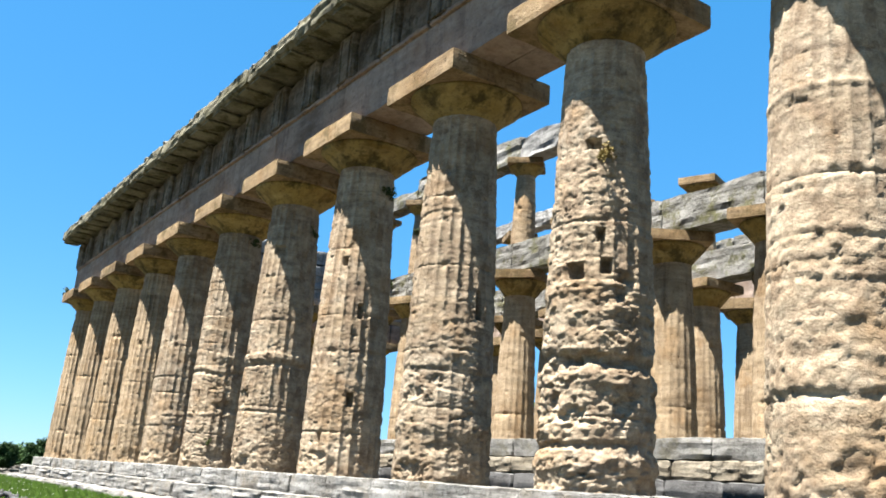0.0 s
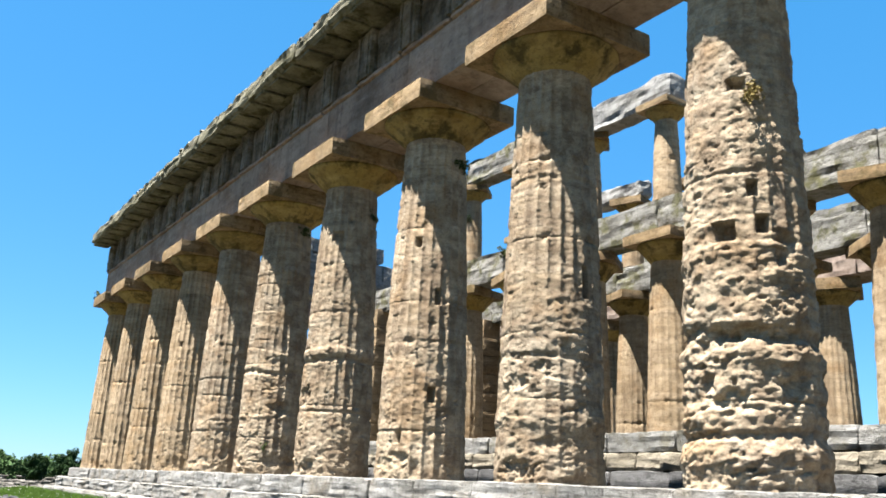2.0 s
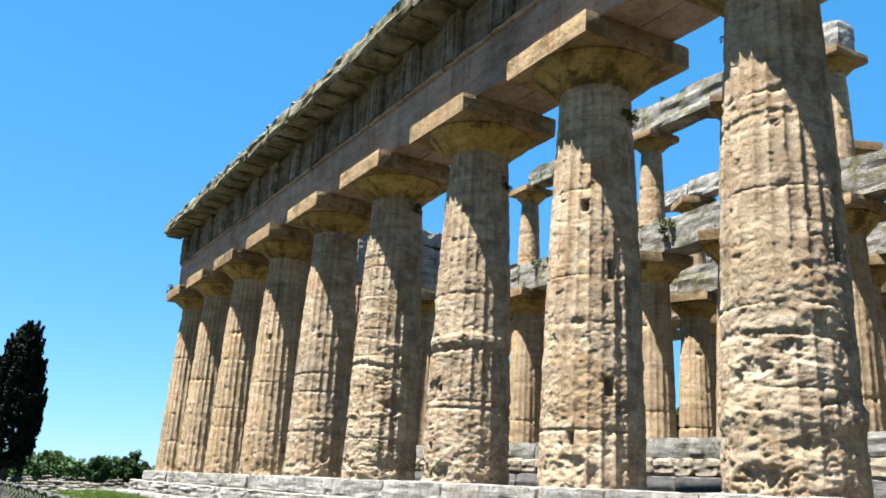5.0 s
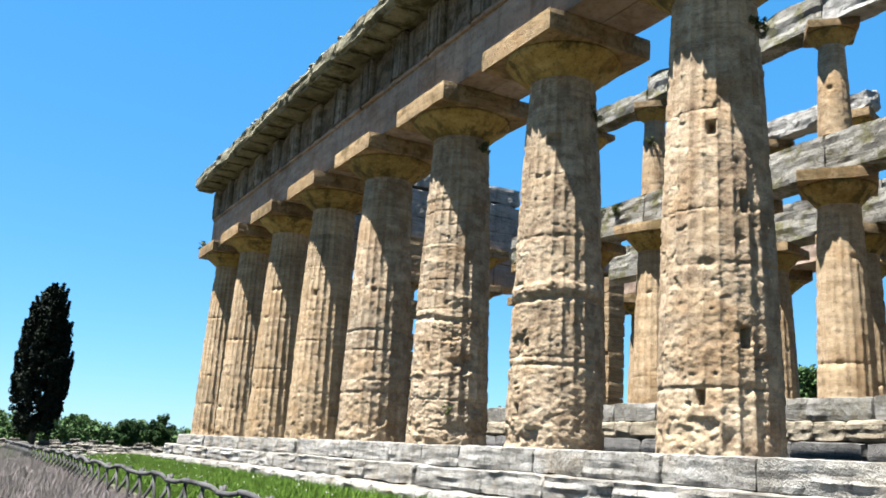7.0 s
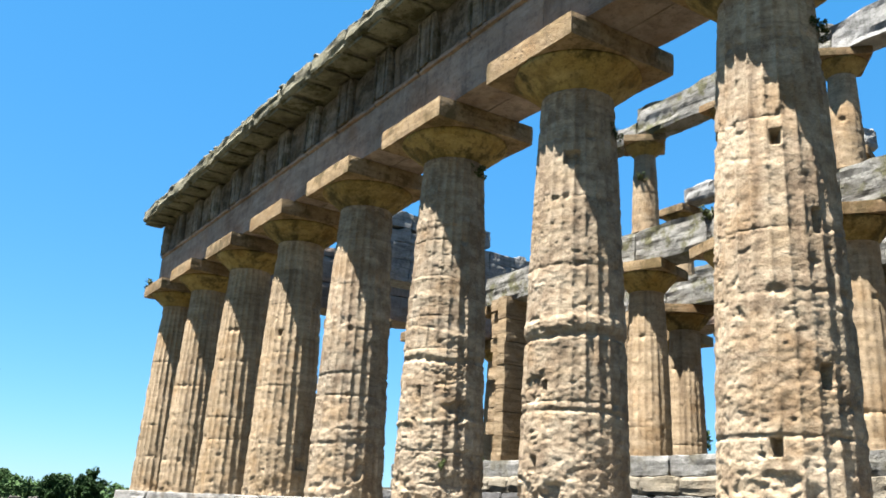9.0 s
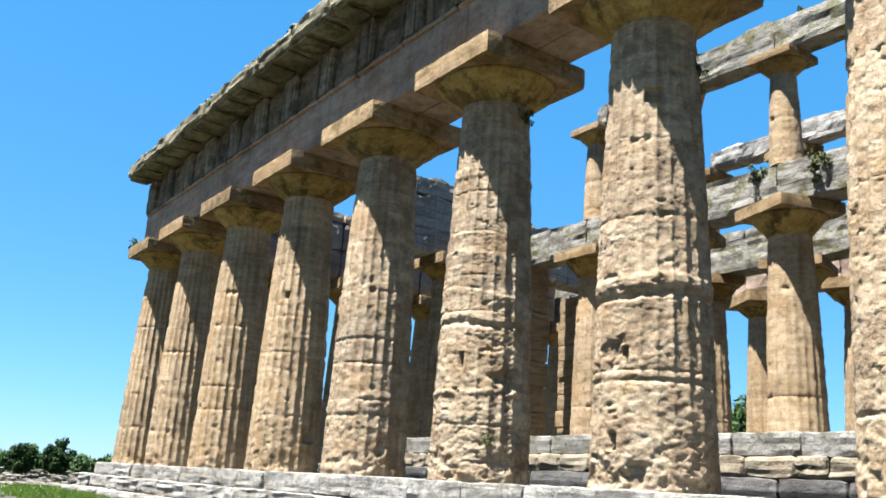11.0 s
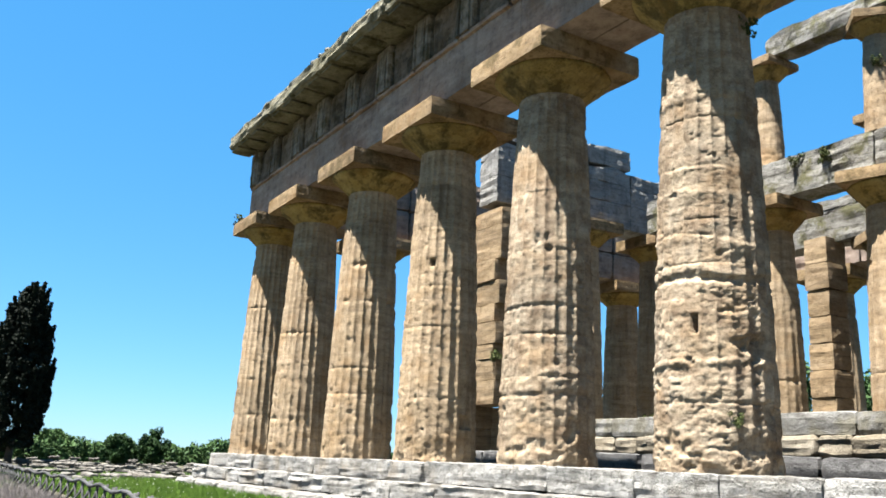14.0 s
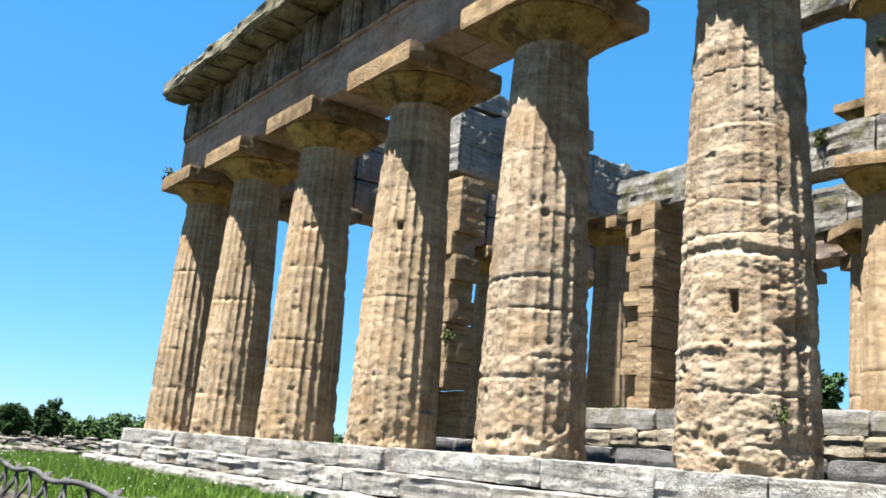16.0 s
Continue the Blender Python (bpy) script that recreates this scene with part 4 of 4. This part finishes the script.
def blades(name, material, n, xr, yr, h, w, seed, label, dens=1.0):
    """Upright blades of grass scattered over a stretch of ground."""
    r = np.random.RandomState(seed)
    x, y = r.uniform(*xr, n), r.uniform(*yr, n)
    keep = perlin(np.stack([x * 0.5, y * 0.8, 0 * x + seed], 1)) > -dens
    x, y = x[keep], y[keep]
    n = len(x)
    z = ground_z(x, y) - 0.03
    a = r.uniform(0, 2 * np.pi, n)
    hh = h * r.uniform(0.5, 1.3, n) * (1 + 0.5 * perlin(np.stack([x * 1.2, y * 1.2, 0 * x], 1)))
    lean = r.normal(size=(2, n)) * 0.3 * hh
    wx, wy = np.cos(a) * w, np.sin(a) * w
    v = np.stack([np.stack([x - wx, y - wy, z], 1), np.stack([x + wx, y + wy, z], 1), np.stack([x + lean[0], y + lean[1], z + hh], 1)], 1).reshape(-1, 3)
    ob = new(name, mesh_of(name, v, np.arange(len(v)).reshape(-1, 3).tolist(), material))
    return tagged(ob, label, "grass", kind="stuff")


blades("grass", GRASS, 180000, (-12, 54), (-6.4, -2.3), 0.2, 0.012, 90, "bright green grass along the temple steps", 0.9)
blades("meadow_grass", GRASS, 90000, (-45, -2), (-9, 14), 0.22, 0.03, 91, "green grass between the ruins", 0.15)
blades("dry_flowers", DRYGRASS, 100000, (-22, 54), (-10.2, -6.9), 0.26, 0.012, 92, "dry lilac stems beside the path", 0.6)
flowers = np.random.RandomState(93)
fx, fy = flowers.uniform(-6, 30, 160), flowers.uniform(-5.5, -2.5, 160)
DAISY = leafy("white_petals", (0.6, 0.6, 0.5), (0.8, 0.8, 0.7))
tagged(clumps("daisies", DAISY, np.stack([fx, fy, ground_z(fx, fy) + 0.2], 1), np.full((160, 1), 0.015), 3, 0.022, 94), "small white daisies in the grass", "flowers", kind="stuff")

# tufts of plants rooted in the stone
TUFT = leafy("tuft_leaves", (0.05, 0.075, 0.018), (0.14, 0.15, 0.05))
STRAW = leafy("straw_tuft", (0.24, 0.17, 0.05), (0.36, 0.27, 0.09))
for x, y, z, r, mat, label in [
    (-0.6, -1.2, 8.95, 0.28, TUFT, "green plant rooted on the corner capital"), (23.2, 0.25, 7.6, 0.2, TUFT, "dark green weed hanging by a column neck"),
    (32.2, 0.3, 7.3, 0.18, TUFT, "dark green weed hanging by a column neck"), (27.65, 0.4, 7.1, 0.14, TUFT, "dark green weed hanging by a column neck"), (35.28, -0.2, 7.5, 0.15, TUFT, "dark green weed hanging by a column neck"),
    (41.14, -0.55, 5.63, 0.2, STRAW, "dry straw tuft growing from a column socket"), (18.0, IN_Y - 0.46, MID_TOP - 0.25, 0.22, TUFT, "grass tuft on the lower inner beam"), (18.9, IN_Y - 0.5, MID_TOP - 0.3, 0.22, TUFT, "grass tuft on the lower inner beam"),
    (25.0, IN_Y - 0.48, MID_TOP - 0.3, 0.3, TUFT, "grass tuft on the lower inner beam"), (23.2, IN_Y - 0.48, MID_TOP - 0.2, 0.26, TUFT, "grass tuft on the lower inner beam"), (20.4, IN_Y - 0.35, 10.4, 0.15, TUFT, "dark weed on an upper column"),
    (23.33, -0.46, 0.82, 0.12, TUFT, "small green weed in a column crack"), (8.6, 5.0, 3.5, 0.25, TUFT, "green weed on the pillar blocks"), (12.6, 8.15, 1.55, 0.22, TUFT, "green weed at the pillar foot"), (24.4, IN_Y - 0.1, 12.86, 0.18, TUFT, "grass tuft on the upper inner beam")]:
    t = thing("tuft", label, "plant", "plants in the stone", at=(x, y, z))
    r2 = np.random.RandomState(int(x * 100) % 9999)
    clumps("leaves", mat, r2.normal(size=(14, 3)) * r * 0.45, np.full((14, 1), r * 0.4), 40, r * 0.16, int(x * 10) % 999 + 5, t)
